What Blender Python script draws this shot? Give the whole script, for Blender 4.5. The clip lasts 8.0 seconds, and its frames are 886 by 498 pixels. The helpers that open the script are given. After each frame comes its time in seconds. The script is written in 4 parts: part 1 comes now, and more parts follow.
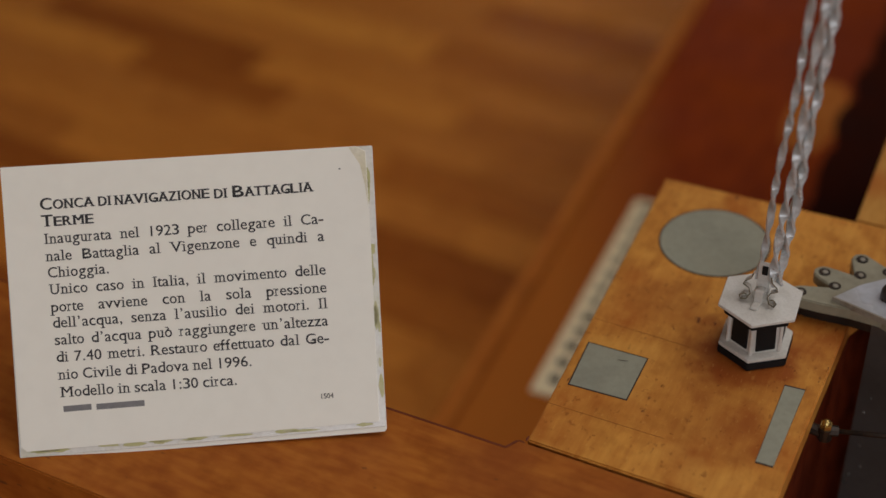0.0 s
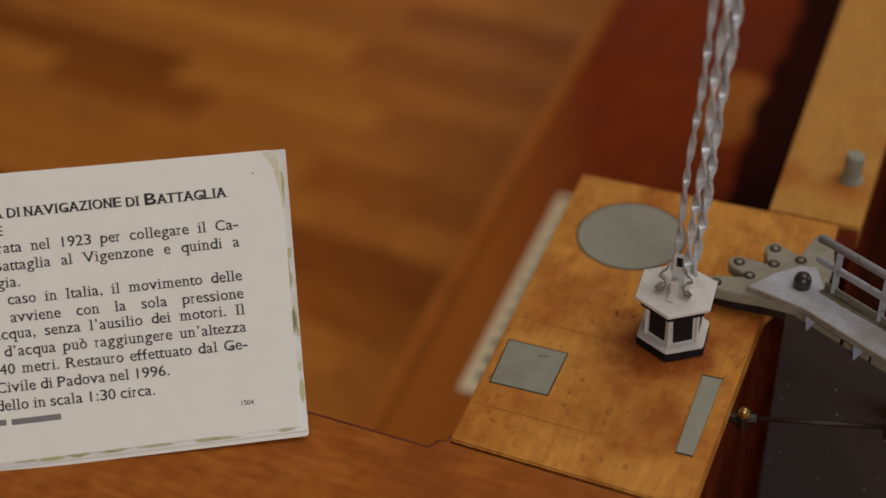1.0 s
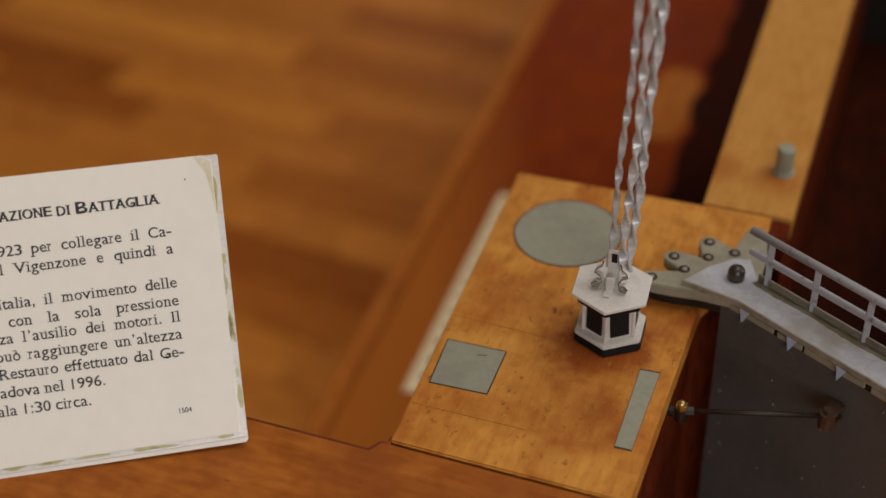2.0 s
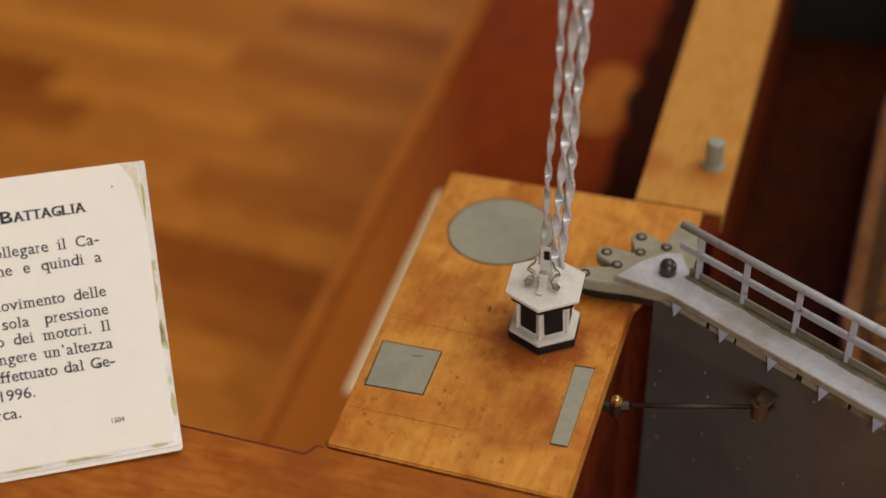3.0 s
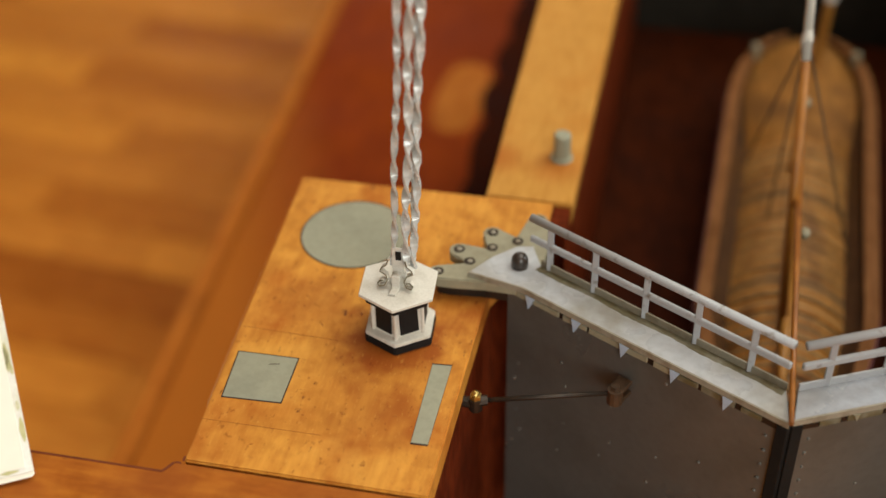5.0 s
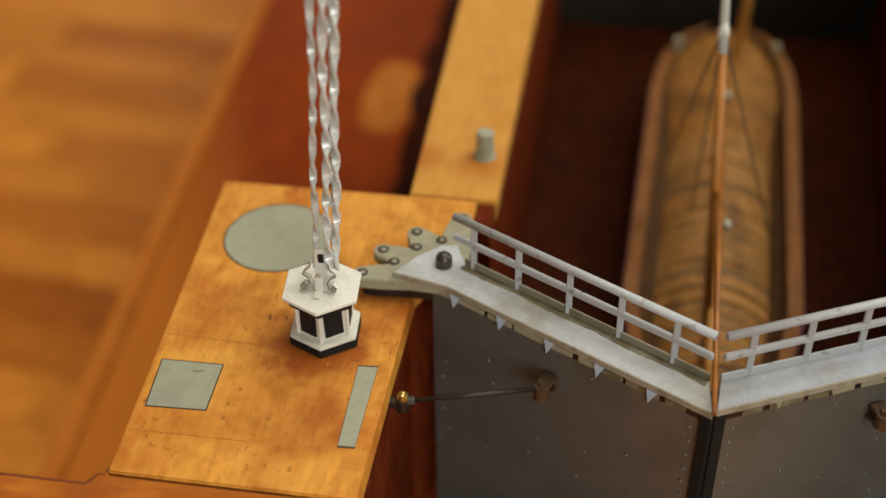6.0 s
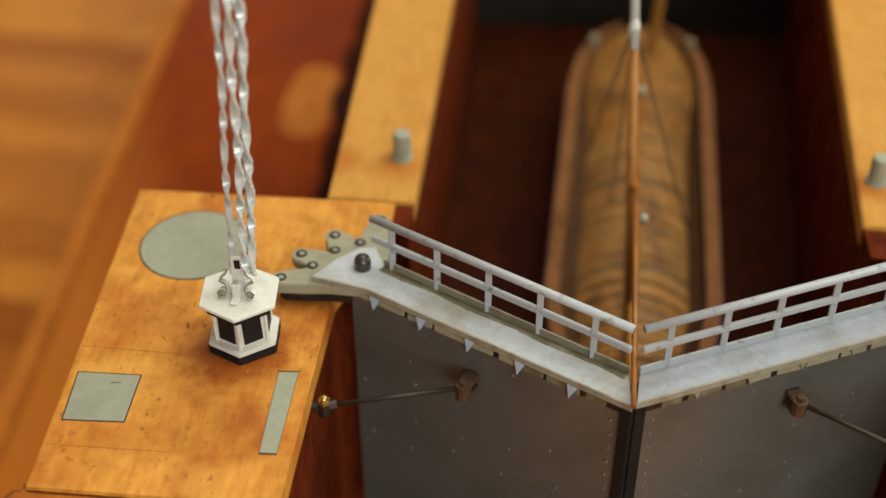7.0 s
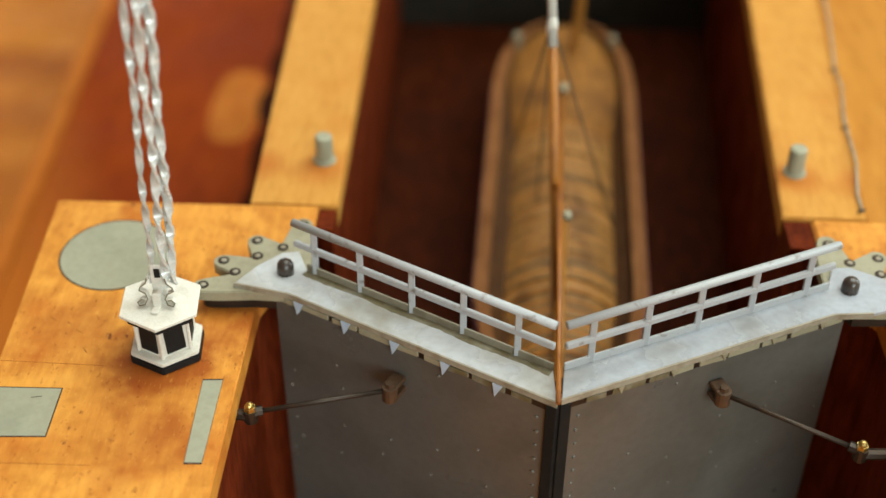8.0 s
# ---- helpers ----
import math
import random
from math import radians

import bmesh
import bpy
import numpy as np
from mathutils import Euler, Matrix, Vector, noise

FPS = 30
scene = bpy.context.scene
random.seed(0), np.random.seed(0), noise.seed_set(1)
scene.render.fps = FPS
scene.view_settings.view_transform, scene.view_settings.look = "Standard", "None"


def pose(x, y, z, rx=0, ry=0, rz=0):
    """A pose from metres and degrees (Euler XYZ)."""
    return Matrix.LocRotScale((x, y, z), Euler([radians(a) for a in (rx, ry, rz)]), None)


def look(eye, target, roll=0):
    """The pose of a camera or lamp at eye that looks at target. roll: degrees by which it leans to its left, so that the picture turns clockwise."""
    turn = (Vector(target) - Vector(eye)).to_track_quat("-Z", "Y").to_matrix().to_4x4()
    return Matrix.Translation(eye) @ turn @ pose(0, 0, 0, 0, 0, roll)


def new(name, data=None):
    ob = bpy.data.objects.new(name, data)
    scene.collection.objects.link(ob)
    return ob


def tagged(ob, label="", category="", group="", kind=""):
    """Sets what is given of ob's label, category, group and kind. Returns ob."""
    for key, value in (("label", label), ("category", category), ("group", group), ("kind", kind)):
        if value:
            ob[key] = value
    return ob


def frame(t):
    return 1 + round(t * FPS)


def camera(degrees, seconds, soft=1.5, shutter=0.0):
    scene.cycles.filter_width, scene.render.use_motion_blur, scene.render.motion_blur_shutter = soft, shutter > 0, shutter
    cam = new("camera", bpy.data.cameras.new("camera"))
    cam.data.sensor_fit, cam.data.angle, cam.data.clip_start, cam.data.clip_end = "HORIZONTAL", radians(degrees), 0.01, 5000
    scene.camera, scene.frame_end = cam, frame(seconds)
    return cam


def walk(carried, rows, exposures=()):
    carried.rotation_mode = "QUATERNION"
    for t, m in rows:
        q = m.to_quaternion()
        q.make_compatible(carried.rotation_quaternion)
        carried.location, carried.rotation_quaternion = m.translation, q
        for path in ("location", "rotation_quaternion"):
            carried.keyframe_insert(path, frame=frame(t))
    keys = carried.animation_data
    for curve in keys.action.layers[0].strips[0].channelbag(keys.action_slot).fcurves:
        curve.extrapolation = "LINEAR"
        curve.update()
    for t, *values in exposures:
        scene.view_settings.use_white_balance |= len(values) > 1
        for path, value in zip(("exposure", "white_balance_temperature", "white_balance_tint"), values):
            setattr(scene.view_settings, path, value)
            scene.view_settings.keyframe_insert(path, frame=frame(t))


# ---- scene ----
import collections
import functools

H = 0.75                       # height of the lock head's top over the floor
cam = camera(38.33, 8.0)
cam.data.dof.use_dof = True
cam.data.dof.focus_distance = 0.51
cam.data.dof.aperture_fstop = 4.1
# seconds, eye in mm from the lock head's slot corner, yaw, pitch, roll
PATH = [
    (0, 66.43, -379.30, 367.88, 30.049, -38.195, -4.344),
    (0.5, 68.37, -378.06, 367.50, 28.292, -38.274, -4.029),
    (1, 71.67, -376.16, 367.33, 26.184, -38.404, -3.729),
    (2.5, 78.77, -372.94, 367.34, 21.887, -38.604, -3.096),
    (3, 81.21, -371.23, 367.36, 20.148, -38.723, -2.770),
    (3.5, 83.37, -370.54, 367.31, 18.396, -38.775, -2.469),
    (4, 86.29, -369.44, 367.22, 16.486, -38.845, -2.103),
    (4.5, 88.26, -369.06, 366.25, 14.758, -38.771, -1.773),
    (6, 97.57, -365.15, 366.23, 9.563, -38.977, -0.880),
    (6.5, 100.08, -364.89, 365.88, 7.799, -38.951, -0.541),
    (7, 103.11, -364.18, 365.05, 5.598, -38.882, -0.143),
    (7.5, 106.71, -363.92, 364.48, 3.783, -38.792, 0.111),
    (8, 110.43, -363.11, 364.44, 2.157, -38.803, 0.337),
]
EXPOSURES = [(0.0, -1.62, 6350, 14), (0.5, -1.62, 6350, 14), (1.0, -1.57, 6400, 14), (2.5, -1.1, 6650, 14), (3.5, -0.78, 6850, 12), (4.5, -0.46, 7000, 7), (6.0, -0.38, 6850, 1), (7.0, -0.24, 6600, -2), (8.0, 0.08, 6400, -5)]
walk(cam, [(t, pose(x / 1000, y / 1000, H + z / 1000, 90 + pitch, 0, yaw) @ pose(0, 0, 0, 0, 0, roll))
           for t, x, y, z, yaw, pitch, roll in PATH], EXPOSURES)

# ---- light ----
world = bpy.data.worlds.new("world")
scene.world = world
world.use_nodes = True
wn = world.node_tree
sky = wn.nodes.new("ShaderNodeTexSky")
sky.sky_type, sky.sun_disc, sky.sun_elevation, sky.sun_rotation = "NISHITA", False, radians(40), radians(70)
wn.links.new(sky.outputs[0], wn.nodes["Background"].inputs[0])
wn.nodes["Background"].inputs[1].default_value = 0.1


def window_light(name, eye, target, wide, high, watts, colour):
    data = bpy.data.lights.new(name, "AREA")
    data.shape, data.size, data.size_y, data.energy, data.color = "RECTANGLE", wide, high, watts, colour
    new(name, data).matrix_world = look(eye, target)


# Unseen additions: skylight assumed for the overhead light, north and south lamps as fill.
window_light("skylight", (1.2, 0.8, 3.16), (1.2, 0.8, 0), 2.6, 2.4, 114, (1.0, 0.965, 0.90))
window_light("window_light_east", (2.95, 1.25, 1.65), (0, 1.25, 1.4), 1.5, 1.5, 34, (0.78, 0.89, 1.0))
window_light("fill_light_north", (-1.6, 4.42, 1.75), (-1.6, 0, 1.2), 1.6, 1.6, 11, (0.95, 0.97, 1.0))
window_light("fill_light_south", (1.3, -2.42, 1.75), (0.6, 0, 1.0), 1.5, 1.5, 66, (0.93, 0.96, 1.0))


# ---- materials ----
def material(name, rough=0.5, metal=0.0, spec=0.5):
    m = bpy.data.materials.new(name)
    m.use_nodes = True
    b = m.node_tree.nodes["Principled BSDF"]
    b.inputs["Roughness"].default_value, b.inputs["Metallic"].default_value = rough, metal
    b.inputs["Specular IOR Level"].default_value = spec
    return m, m.node_tree, b


def noise_node(nt, scale, stretch=(1, 1, 1), detail=5.0, turn=0.0):
    co, mp, no = nt.nodes.new("ShaderNodeTexCoord"), nt.nodes.new("ShaderNodeMapping"), nt.nodes.new("ShaderNodeTexNoise")
    mp.inputs["Scale"].default_value = stretch
    mp.inputs["Rotation"].default_value = (0, 0, radians(turn))
    no.inputs["Scale"].default_value, no.inputs["Detail"].default_value = scale, detail
    nt.links.new(co.outputs["Object"], mp.inputs[0])
    nt.links.new(mp.outputs[0], no.inputs["Vector"])
    return no.outputs["Fac"]


def ramp(nt, fac, stops):
    r = nt.nodes.new("ShaderNodeValToRGB")
    while len(r.color_ramp.elements) < len(stops):
        r.color_ramp.elements.new(0.5)
    for e, (p, c) in zip(r.color_ramp.elements, stops):
        e.position, e.color = p, (*c, 1) if len(c) == 3 else c
    nt.links.new(fac, r.inputs[0])
    return r.outputs[0]


def mix(nt, kind, fac, a, b):
    n = nt.nodes.new("ShaderNodeMix")
    n.data_type, n.blend_type = "RGBA", kind
    for value, slot in ((fac, n.inputs[0]), (a, n.inputs[6]), (b, n.inputs[7])):
        if isinstance(value, bpy.types.NodeSocket):
            nt.links.new(value, slot)
        else:
            slot.default_value = value if isinstance(value, float) else (*value, 1)
    return n.outputs[2]


def bump(nt, bsdf, fac, strength, distance):
    n = nt.nodes.new("ShaderNodeBump")
    n.inputs["Strength"].default_value, n.inputs["Distance"].default_value = strength, distance
    nt.links.new(fac, n.inputs["Height"])
    nt.links.new(n.outputs[0], bsdf.inputs["Normal"])


def wood(name, dark, light, along="x", rough=0.4, stain=(0.25, 0.1, 0.04), stained=0.5, fine=1.0, coat=0.0, spec=0.3, specks=0.0, mottle=0.3):
    m, nt, b = material(name, rough, 0.0, spec)
    s = {"x": (1, 5, 5), "y": (5, 1, 5), "z": (5, 5, 1)}[along]
    grain = noise_node(nt, 60 * fine, s, 7)
    streak = noise_node(nt, 10 * fine, tuple(0.4 * v for v in s), 4)
    cloud = noise_node(nt, 26 * fine, (1, 1, 1), 6)
    blotch = noise_node(nt, 95 * fine, (1, 1, 1), 5)
    base = ramp(nt, grain, [(0.25, dark), (0.7, light)])
    base = mix(nt, "MULTIPLY", 0.28, base, ramp(nt, streak, [(0.32, (0.66, 0.56, 0.46)), (0.6, (1, 1, 1))]))
    base = mix(nt, "MULTIPLY", mottle, base, ramp(nt, blotch, [(0.36, (0.70, 0.60, 0.50)), (0.56, (1, 1, 1))]))
    base = mix(nt, "MIX", ramp(nt, cloud, [(0.5, (0, 0, 0)), (0.72, (stained,) * 3)]), base, stain)
    if specks:
        dot = noise_node(nt, 330, tuple(0.12 * v + 0.25 for v in s), 3)
        base = mix(nt, "MIX", ramp(nt, dot, [(0.69, (0, 0, 0)), (0.76, (specks,) * 3)]), base, (0.09, 0.03, 0.012))
    if name == "block_wood":
        # Reddish varnish stains; the ring round the lantern also holds its soft shadow.
        for at_, r0, r1, much, tint in (((0.004, -0.034, 0.28), 0.020, 0.060, 0.40, (0.31, 0.095, 0.014)), ((-0.026, 0.012, 0.28), 0.017, 0.036, 0.5, (0.29, 0.095, 0.016)),
                                        ((0.0135, -0.008, 0.28), 0.027, 0.043, 0.75, (0.235, 0.040, 0.007)), ((0.040, 0.022, 0.28), 0.022, 0.040, 0.7, (0.28, 0.06, 0.008)),
                                        ((0.018, -0.050, 0.28), 0.014, 0.036, 0.5, (0.26, 0.062, 0.010)), ((-0.030, 0.072, 0.28), 0.012, 0.034, 0.45, (0.33, 0.10, 0.014))):
            co, sub, add = nt.nodes.new("ShaderNodeTexCoord"), nt.nodes.new("ShaderNodeVectorMath"), nt.nodes.new("ShaderNodeMath")
            sub.operation, add.operation = "DISTANCE", "MULTIPLY_ADD"
            sub.inputs[1].default_value = at_
            nt.links.new(co.outputs["Object"], sub.inputs[0])
            nt.links.new(blotch, add.inputs[0])
            add.inputs[1].default_value = 0.026
            nt.links.new(sub.outputs["Value"], add.inputs[2])
            base = mix(nt, "MIX", ramp(nt, add.outputs[0], [(r0, (much,) * 3), (r1, (0, 0, 0))]), base, tint)
        wear, pit = noise_node(nt, 48, (1, 1, 1), 9), noise_node(nt, 420, (1.2, 0.7, 1), 6)
        base = mix(nt, "MIX", ramp(nt, wear, [(0.56, (0, 0, 0)), (0.70, (0.34,) * 3)]), base, (0.72, 0.37, 0.075))
        fleck = noise_node(nt, 600, (1.3, 0.45, 1), 5, 24)
        base = mix(nt, "MIX", ramp(nt, fleck, [(0.60, (0, 0, 0)), (0.72, (0.22,) * 3)]), base, (0.74, 0.42, 0.11))
        base = mix(nt, "MULTIPLY", 0.5, base, ramp(nt, pit, [(0.29, (0.40, 0.28, 0.22)), (0.38, (1, 1, 1))]))
    if name == "side_beam_wood":
        for at_ in ((0.0116, -0.1480, 0.28), (-0.0208, -0.1460, 0.28)):
            co, far, add = nt.nodes.new("ShaderNodeTexCoord"), nt.nodes.new("ShaderNodeVectorMath"), nt.nodes.new("ShaderNodeMath")
            far.operation, add.operation = "DISTANCE", "MULTIPLY_ADD"
            far.inputs[1].default_value = at_
            nt.links.new(co.outputs["Object"], far.inputs[0])
            nt.links.new(cloud, add.inputs[0])
            add.inputs[1].default_value = 0.02
            nt.links.new(far.outputs["Value"], add.inputs[2])
            base = mix(nt, "MIX", ramp(nt, add.outputs[0], [(0.014, (0.7,) * 3), (0.026, (0, 0, 0))]), base, (0.36, 0.10, 0.014))
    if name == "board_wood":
        # Dark pool near the beam: shade put into the wood colour.
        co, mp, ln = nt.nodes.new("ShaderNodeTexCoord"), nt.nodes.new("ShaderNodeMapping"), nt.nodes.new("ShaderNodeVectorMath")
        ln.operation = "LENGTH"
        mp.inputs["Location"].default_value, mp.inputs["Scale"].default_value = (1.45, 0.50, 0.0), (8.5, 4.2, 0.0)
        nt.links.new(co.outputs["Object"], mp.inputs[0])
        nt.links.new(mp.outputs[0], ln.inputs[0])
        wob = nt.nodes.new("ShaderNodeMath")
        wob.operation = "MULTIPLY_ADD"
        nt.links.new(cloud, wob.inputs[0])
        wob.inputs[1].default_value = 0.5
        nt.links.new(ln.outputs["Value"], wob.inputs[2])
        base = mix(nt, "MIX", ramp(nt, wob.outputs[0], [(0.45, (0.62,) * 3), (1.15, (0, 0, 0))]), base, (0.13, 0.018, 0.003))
        # Paler orange band towards the outer front edge.
        dot, edge_band = nt.nodes.new("ShaderNodeVectorMath"), nt.nodes.new("ShaderNodeMath")
        dot.operation, edge_band.operation = "DOT_PRODUCT", "MULTIPLY_ADD"
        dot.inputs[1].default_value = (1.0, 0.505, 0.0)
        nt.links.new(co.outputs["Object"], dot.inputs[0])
        nt.links.new(streak, edge_band.inputs[0])
        edge_band.inputs[1].default_value = 0.09
        nt.links.new(dot.outputs["Value"], edge_band.inputs[2])
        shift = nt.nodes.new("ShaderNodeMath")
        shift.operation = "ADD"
        nt.links.new(edge_band.outputs[0], shift.inputs[0])
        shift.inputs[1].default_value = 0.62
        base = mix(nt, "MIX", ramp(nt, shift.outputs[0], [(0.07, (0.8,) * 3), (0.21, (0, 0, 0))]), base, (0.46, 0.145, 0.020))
    if name in ("floor_wood", "outer_floor_wood"):
        pick = nt.nodes.new("ShaderNodeObjectInfo").outputs["Random"] if name == "floor_wood" else nt.nodes.new("ShaderNodeNewGeometry").outputs["Random Per Island"]
        tone = ramp(nt, pick, [(0.0, (0.60, 0.47, 0.38)), (0.16, (0.78, 0.68, 0.58)), (0.5, (1, 1, 1)), (0.82, (1.10, 1.12, 1.05)), (0.93, (1.28, 1.42, 1.35)), (1.0, (1.5, 1.8, 1.8))])
        base = mix(nt, "MULTIPLY", 1.0, base, tone)
    nt.links.new(base, b.inputs["Base Color"])
    nt.links.new(ramp(nt, cloud, [(0.35, (rough * 0.85,) * 3), (0.7, (min(1.0, rough * 1.35),) * 3)]), b.inputs["Roughness"])
    b.inputs["Coat Weight"].default_value, b.inputs["Coat Roughness"].default_value = coat, 0.2
    bump(nt, b, grain, 0.2, 0.0003)
    return m


def paint(name, colour, dirt, rough=0.5, amount=0.6, scale=60, metal=0.0, spec=0.5, relief=0.15, low=0.45):
    m, nt, b = material(name, rough, metal, spec)
    big, small = noise_node(nt, scale, (1, 1, 1), 6), noise_node(nt, scale * 9, (1, 1, 1), 3)
    c = mix(nt, "MIX", ramp(nt, big, [(low, (0, 0, 0)), (0.75, (amount,) * 3)]), colour, dirt)
    c = mix(nt, "MULTIPLY", 0.08 if name == "paper" else 0.35, c, ramp(nt, small, [(0.3, (0.72, 0.7, 0.68)), (0.6, (1, 1, 1))]))
    nt.links.new(c, b.inputs["Base Color"])
    nt.links.new(ramp(nt, big, [(0.3, (rough * 0.8,) * 3), (0.75, (min(1, rough * 1.35),) * 3)]), b.inputs["Roughness"])
    bump(nt, b, small, relief, 0.0003)
    return m


M_TOP = wood("block_wood", (0.50, 0.190, 0.029), (0.67, 0.310, 0.055), "y", 0.45, (0.36, 0.092, 0.010), 0.85, 1.0, 0.0, 0.14, 1.0, 0.62)
M_FRONT = wood("front_beam_wood", (0.32, 0.085, 0.011), (0.44, 0.145, 0.020), "x", 0.42, (0.22, 0.050, 0.007), 0.7, 1.0, 0.0, 0.14, 0.7, 0.6)
M_BEAM = wood("side_beam_wood", (0.44, 0.200, 0.038), (0.54, 0.27, 0.060), "y", 0.45, (0.42, 0.155, 0.022), 0.5, 1.0, 0.0, 0.12, 0.3, 0.15)
M_SIDE = wood("side_board_wood", (0.35, 0.14, 0.020), (0.44, 0.195, 0.032), "y", 0.5, (0.33, 0.12, 0.018), 0.4, 0.6, 0.0, 0.1, 0.2, 0.1)
M_WALL = wood("mahogany", (0.060, 0.0090, 0.0034), (0.165, 0.029, 0.0085), "z", 0.5, (0.03, 0.006, 0.003), 0.5, 1.0, 0.0, 0.03)
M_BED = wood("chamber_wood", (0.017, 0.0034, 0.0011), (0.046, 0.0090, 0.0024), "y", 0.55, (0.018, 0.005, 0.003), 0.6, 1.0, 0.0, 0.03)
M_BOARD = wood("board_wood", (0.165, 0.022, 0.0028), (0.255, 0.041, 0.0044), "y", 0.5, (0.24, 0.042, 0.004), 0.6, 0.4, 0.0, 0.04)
M_TRIM = wood("board_edge_wood", (0.40, 0.115, 0.017), (0.50, 0.165, 0.026), "y", 0.5, (0.2, 0.07, 0.015), 0.4, 0.5, 0.0, 0.05)
M_PALE = wood("patch_wood", (0.33, 0.092, 0.013), (0.42, 0.140, 0.022), "y", 0.5, (0.3, 0.1, 0.014), 0.3, 0.5, 0.0, 0.05)
M_FLOOR = wood("floor_wood", (0.53, 0.164, 0.023), (0.73, 0.285, 0.045), "x", 0.45, (0.27, 0.066, 0.012), 0.22, 0.25, 0.0, 0.10)
M_FLOOR_OUT = wood("outer_floor_wood", (0.53, 0.164, 0.023), (0.73, 0.285, 0.045), "x", 0.45, (0.27, 0.066, 0.012), 0.22, 0.25, 0.0, 0.10)
M_JOINT = paint("dark_joint", (0.03, 0.012, 0.006), (0.015, 0.008, 0.005), 0.8)
M_LINE = paint("scribed_groove", (0.26, 0.08, 0.016), (0.46, 0.18, 0.026), 0.7, 1.0, 320, 0.0, 0.2, 0.1, 0.4)
M_DEEPRED = paint("deep_red", (0.17, 0.040, 0.013), (0.10, 0.022, 0.009), 0.7, 0.6, 60, 0.0, 0.2)
M_BEAMSHADE = paint("dark_red_shade", (0.024, 0.0045, 0.0016), (0.045, 0.0085, 0.002), 0.7, 0.6, 20, 0.0, 0.03)
M_INLAY = paint("grey_green_paint", (0.29, 0.288, 0.208), (0.215, 0.216, 0.158), 0.5, 0.7, 45)
M_WHITE = paint("white_paint", (0.66, 0.635, 0.57), (0.44, 0.40, 0.32), 0.45, 0.5, 120)
M_BLACK = paint("black_paint", (0.008, 0.0075, 0.0075), (0.022, 0.020, 0.018), 0.6, 0.6, 150, 0.0, 0.2)
M_TAR = paint("tarred_black", (0.010, 0.009, 0.008), (0.028, 0.018, 0.012), 0.75, 0.6, 150, 0.0, 0.15)
# Walkway paint: bluish-white patches hold window glare, brown patches are grime.
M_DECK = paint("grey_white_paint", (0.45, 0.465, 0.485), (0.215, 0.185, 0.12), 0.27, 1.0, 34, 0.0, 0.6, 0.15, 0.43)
# Same paint bluer and cleaner: window reflection put into the right deck's colour.
M_DECK_LIT = paint("window_lit_white", (0.35, 0.372, 0.415), (0.25, 0.245, 0.24), 0.24, 0.9, 40, 0.0, 0.6)
M_RAIL = paint("rail_paint", (0.35, 0.355, 0.365), (0.13, 0.095, 0.06), 0.38, 0.9, 230, 0.0, 0.5, 0.3, 0.6)
M_TOE = paint("toe_board_paint", (0.21, 0.185, 0.135), (0.10, 0.07, 0.035), 0.5, 0.9, 90)
M_RUST = paint("rusty_grey", (0.28, 0.25, 0.19), (0.14, 0.09, 0.04), 0.6, 0.8, 130)
M_PLATE = paint("bracket_paint", (0.29, 0.27, 0.185), (0.18, 0.155, 0.095), 0.5, 0.7, 100)
M_PANEL = paint("gate_sheet_metal", (0.114, 0.107, 0.094), (0.080, 0.073, 0.060), 0.32, 0.8, 30, 0.2, 0.5, 0.1)
M_RIVET = paint("rivet_metal", (0.135, 0.126, 0.108), (0.15, 0.14, 0.12), 0.4, 0.6, 200, 0.2)
M_BRACKET_LIT = paint("bracket_lit_white", (0.44, 0.56, 0.72), (0.34, 0.40, 0.48), 0.4, 0.5, 150)
M_KNOB = paint("knob_lacquer", (0.035, 0.024, 0.018), (0.02, 0.015, 0.012), 0.28, 0.6, 200, 0.0, 0.6)
M_EYE = paint("rusty_iron", (0.085, 0.045, 0.022), (0.04, 0.024, 0.015), 0.55, 0.7, 200, 0.3)
M_GRIME = paint("grime", (0.115, 0.092, 0.042), (0.26, 0.24, 0.18), 0.6, 0.8, 160)
M_DARK = paint("dark_iron", (0.035, 0.026, 0.02), (0.07, 0.04, 0.02), 0.45, 0.6, 200, 0.6)
M_BRASS = paint("brass", (0.42, 0.30, 0.10), (0.20, 0.12, 0.04), 0.3, 0.6, 200, 0.9)
M_TIN = paint("tin_strip", (0.62, 0.645, 0.635), (0.38, 0.38, 0.34), 0.3, 0.8, 120, 0.3, 0.7, 0.06)
M_PAPER = paint("paper", (0.88, 0.852, 0.735), (0.77, 0.73, 0.66), 0.7, 0.25, 14, 0.0, 0.3, 0.05)
M_OLDPAPER = paint("aged_paper", (0.93, 0.80, 0.50), (0.84, 0.70, 0.42), 0.7, 0.5, 30, 0.0, 0.3, 0.05)
M_SLEEVE = paint("clear_sleeve_edge", (0.76, 0.74, 0.66), (0.56, 0.54, 0.33), 0.25, 0.9, 70, 0.0, 0.6, 0.1, 0.5)
M_INK = paint("ink", (0.03, 0.028, 0.028), (0.05, 0.048, 0.045), 0.7)
M_BOATDECK = wood("boat_plank", (0.20, 0.076, 0.014), (0.50, 0.215, 0.044), "x", 0.45, (0.07, 0.022, 0.006), 0.9, 1.3)
M_BOATGREY = wood("boat_plank_grey", (0.14, 0.076, 0.027), (0.33, 0.198, 0.078), "x", 0.5, (0.08, 0.036, 0.013), 0.9, 1.3)
M_AFTERDECK = wood("after_deck_wood", (0.13, 0.054, 0.011), (0.32, 0.142, 0.031), "y", 0.5, (0.075, 0.030, 0.008), 0.6, 0.8, 0.0, 0.2, 0.0, 0.5)
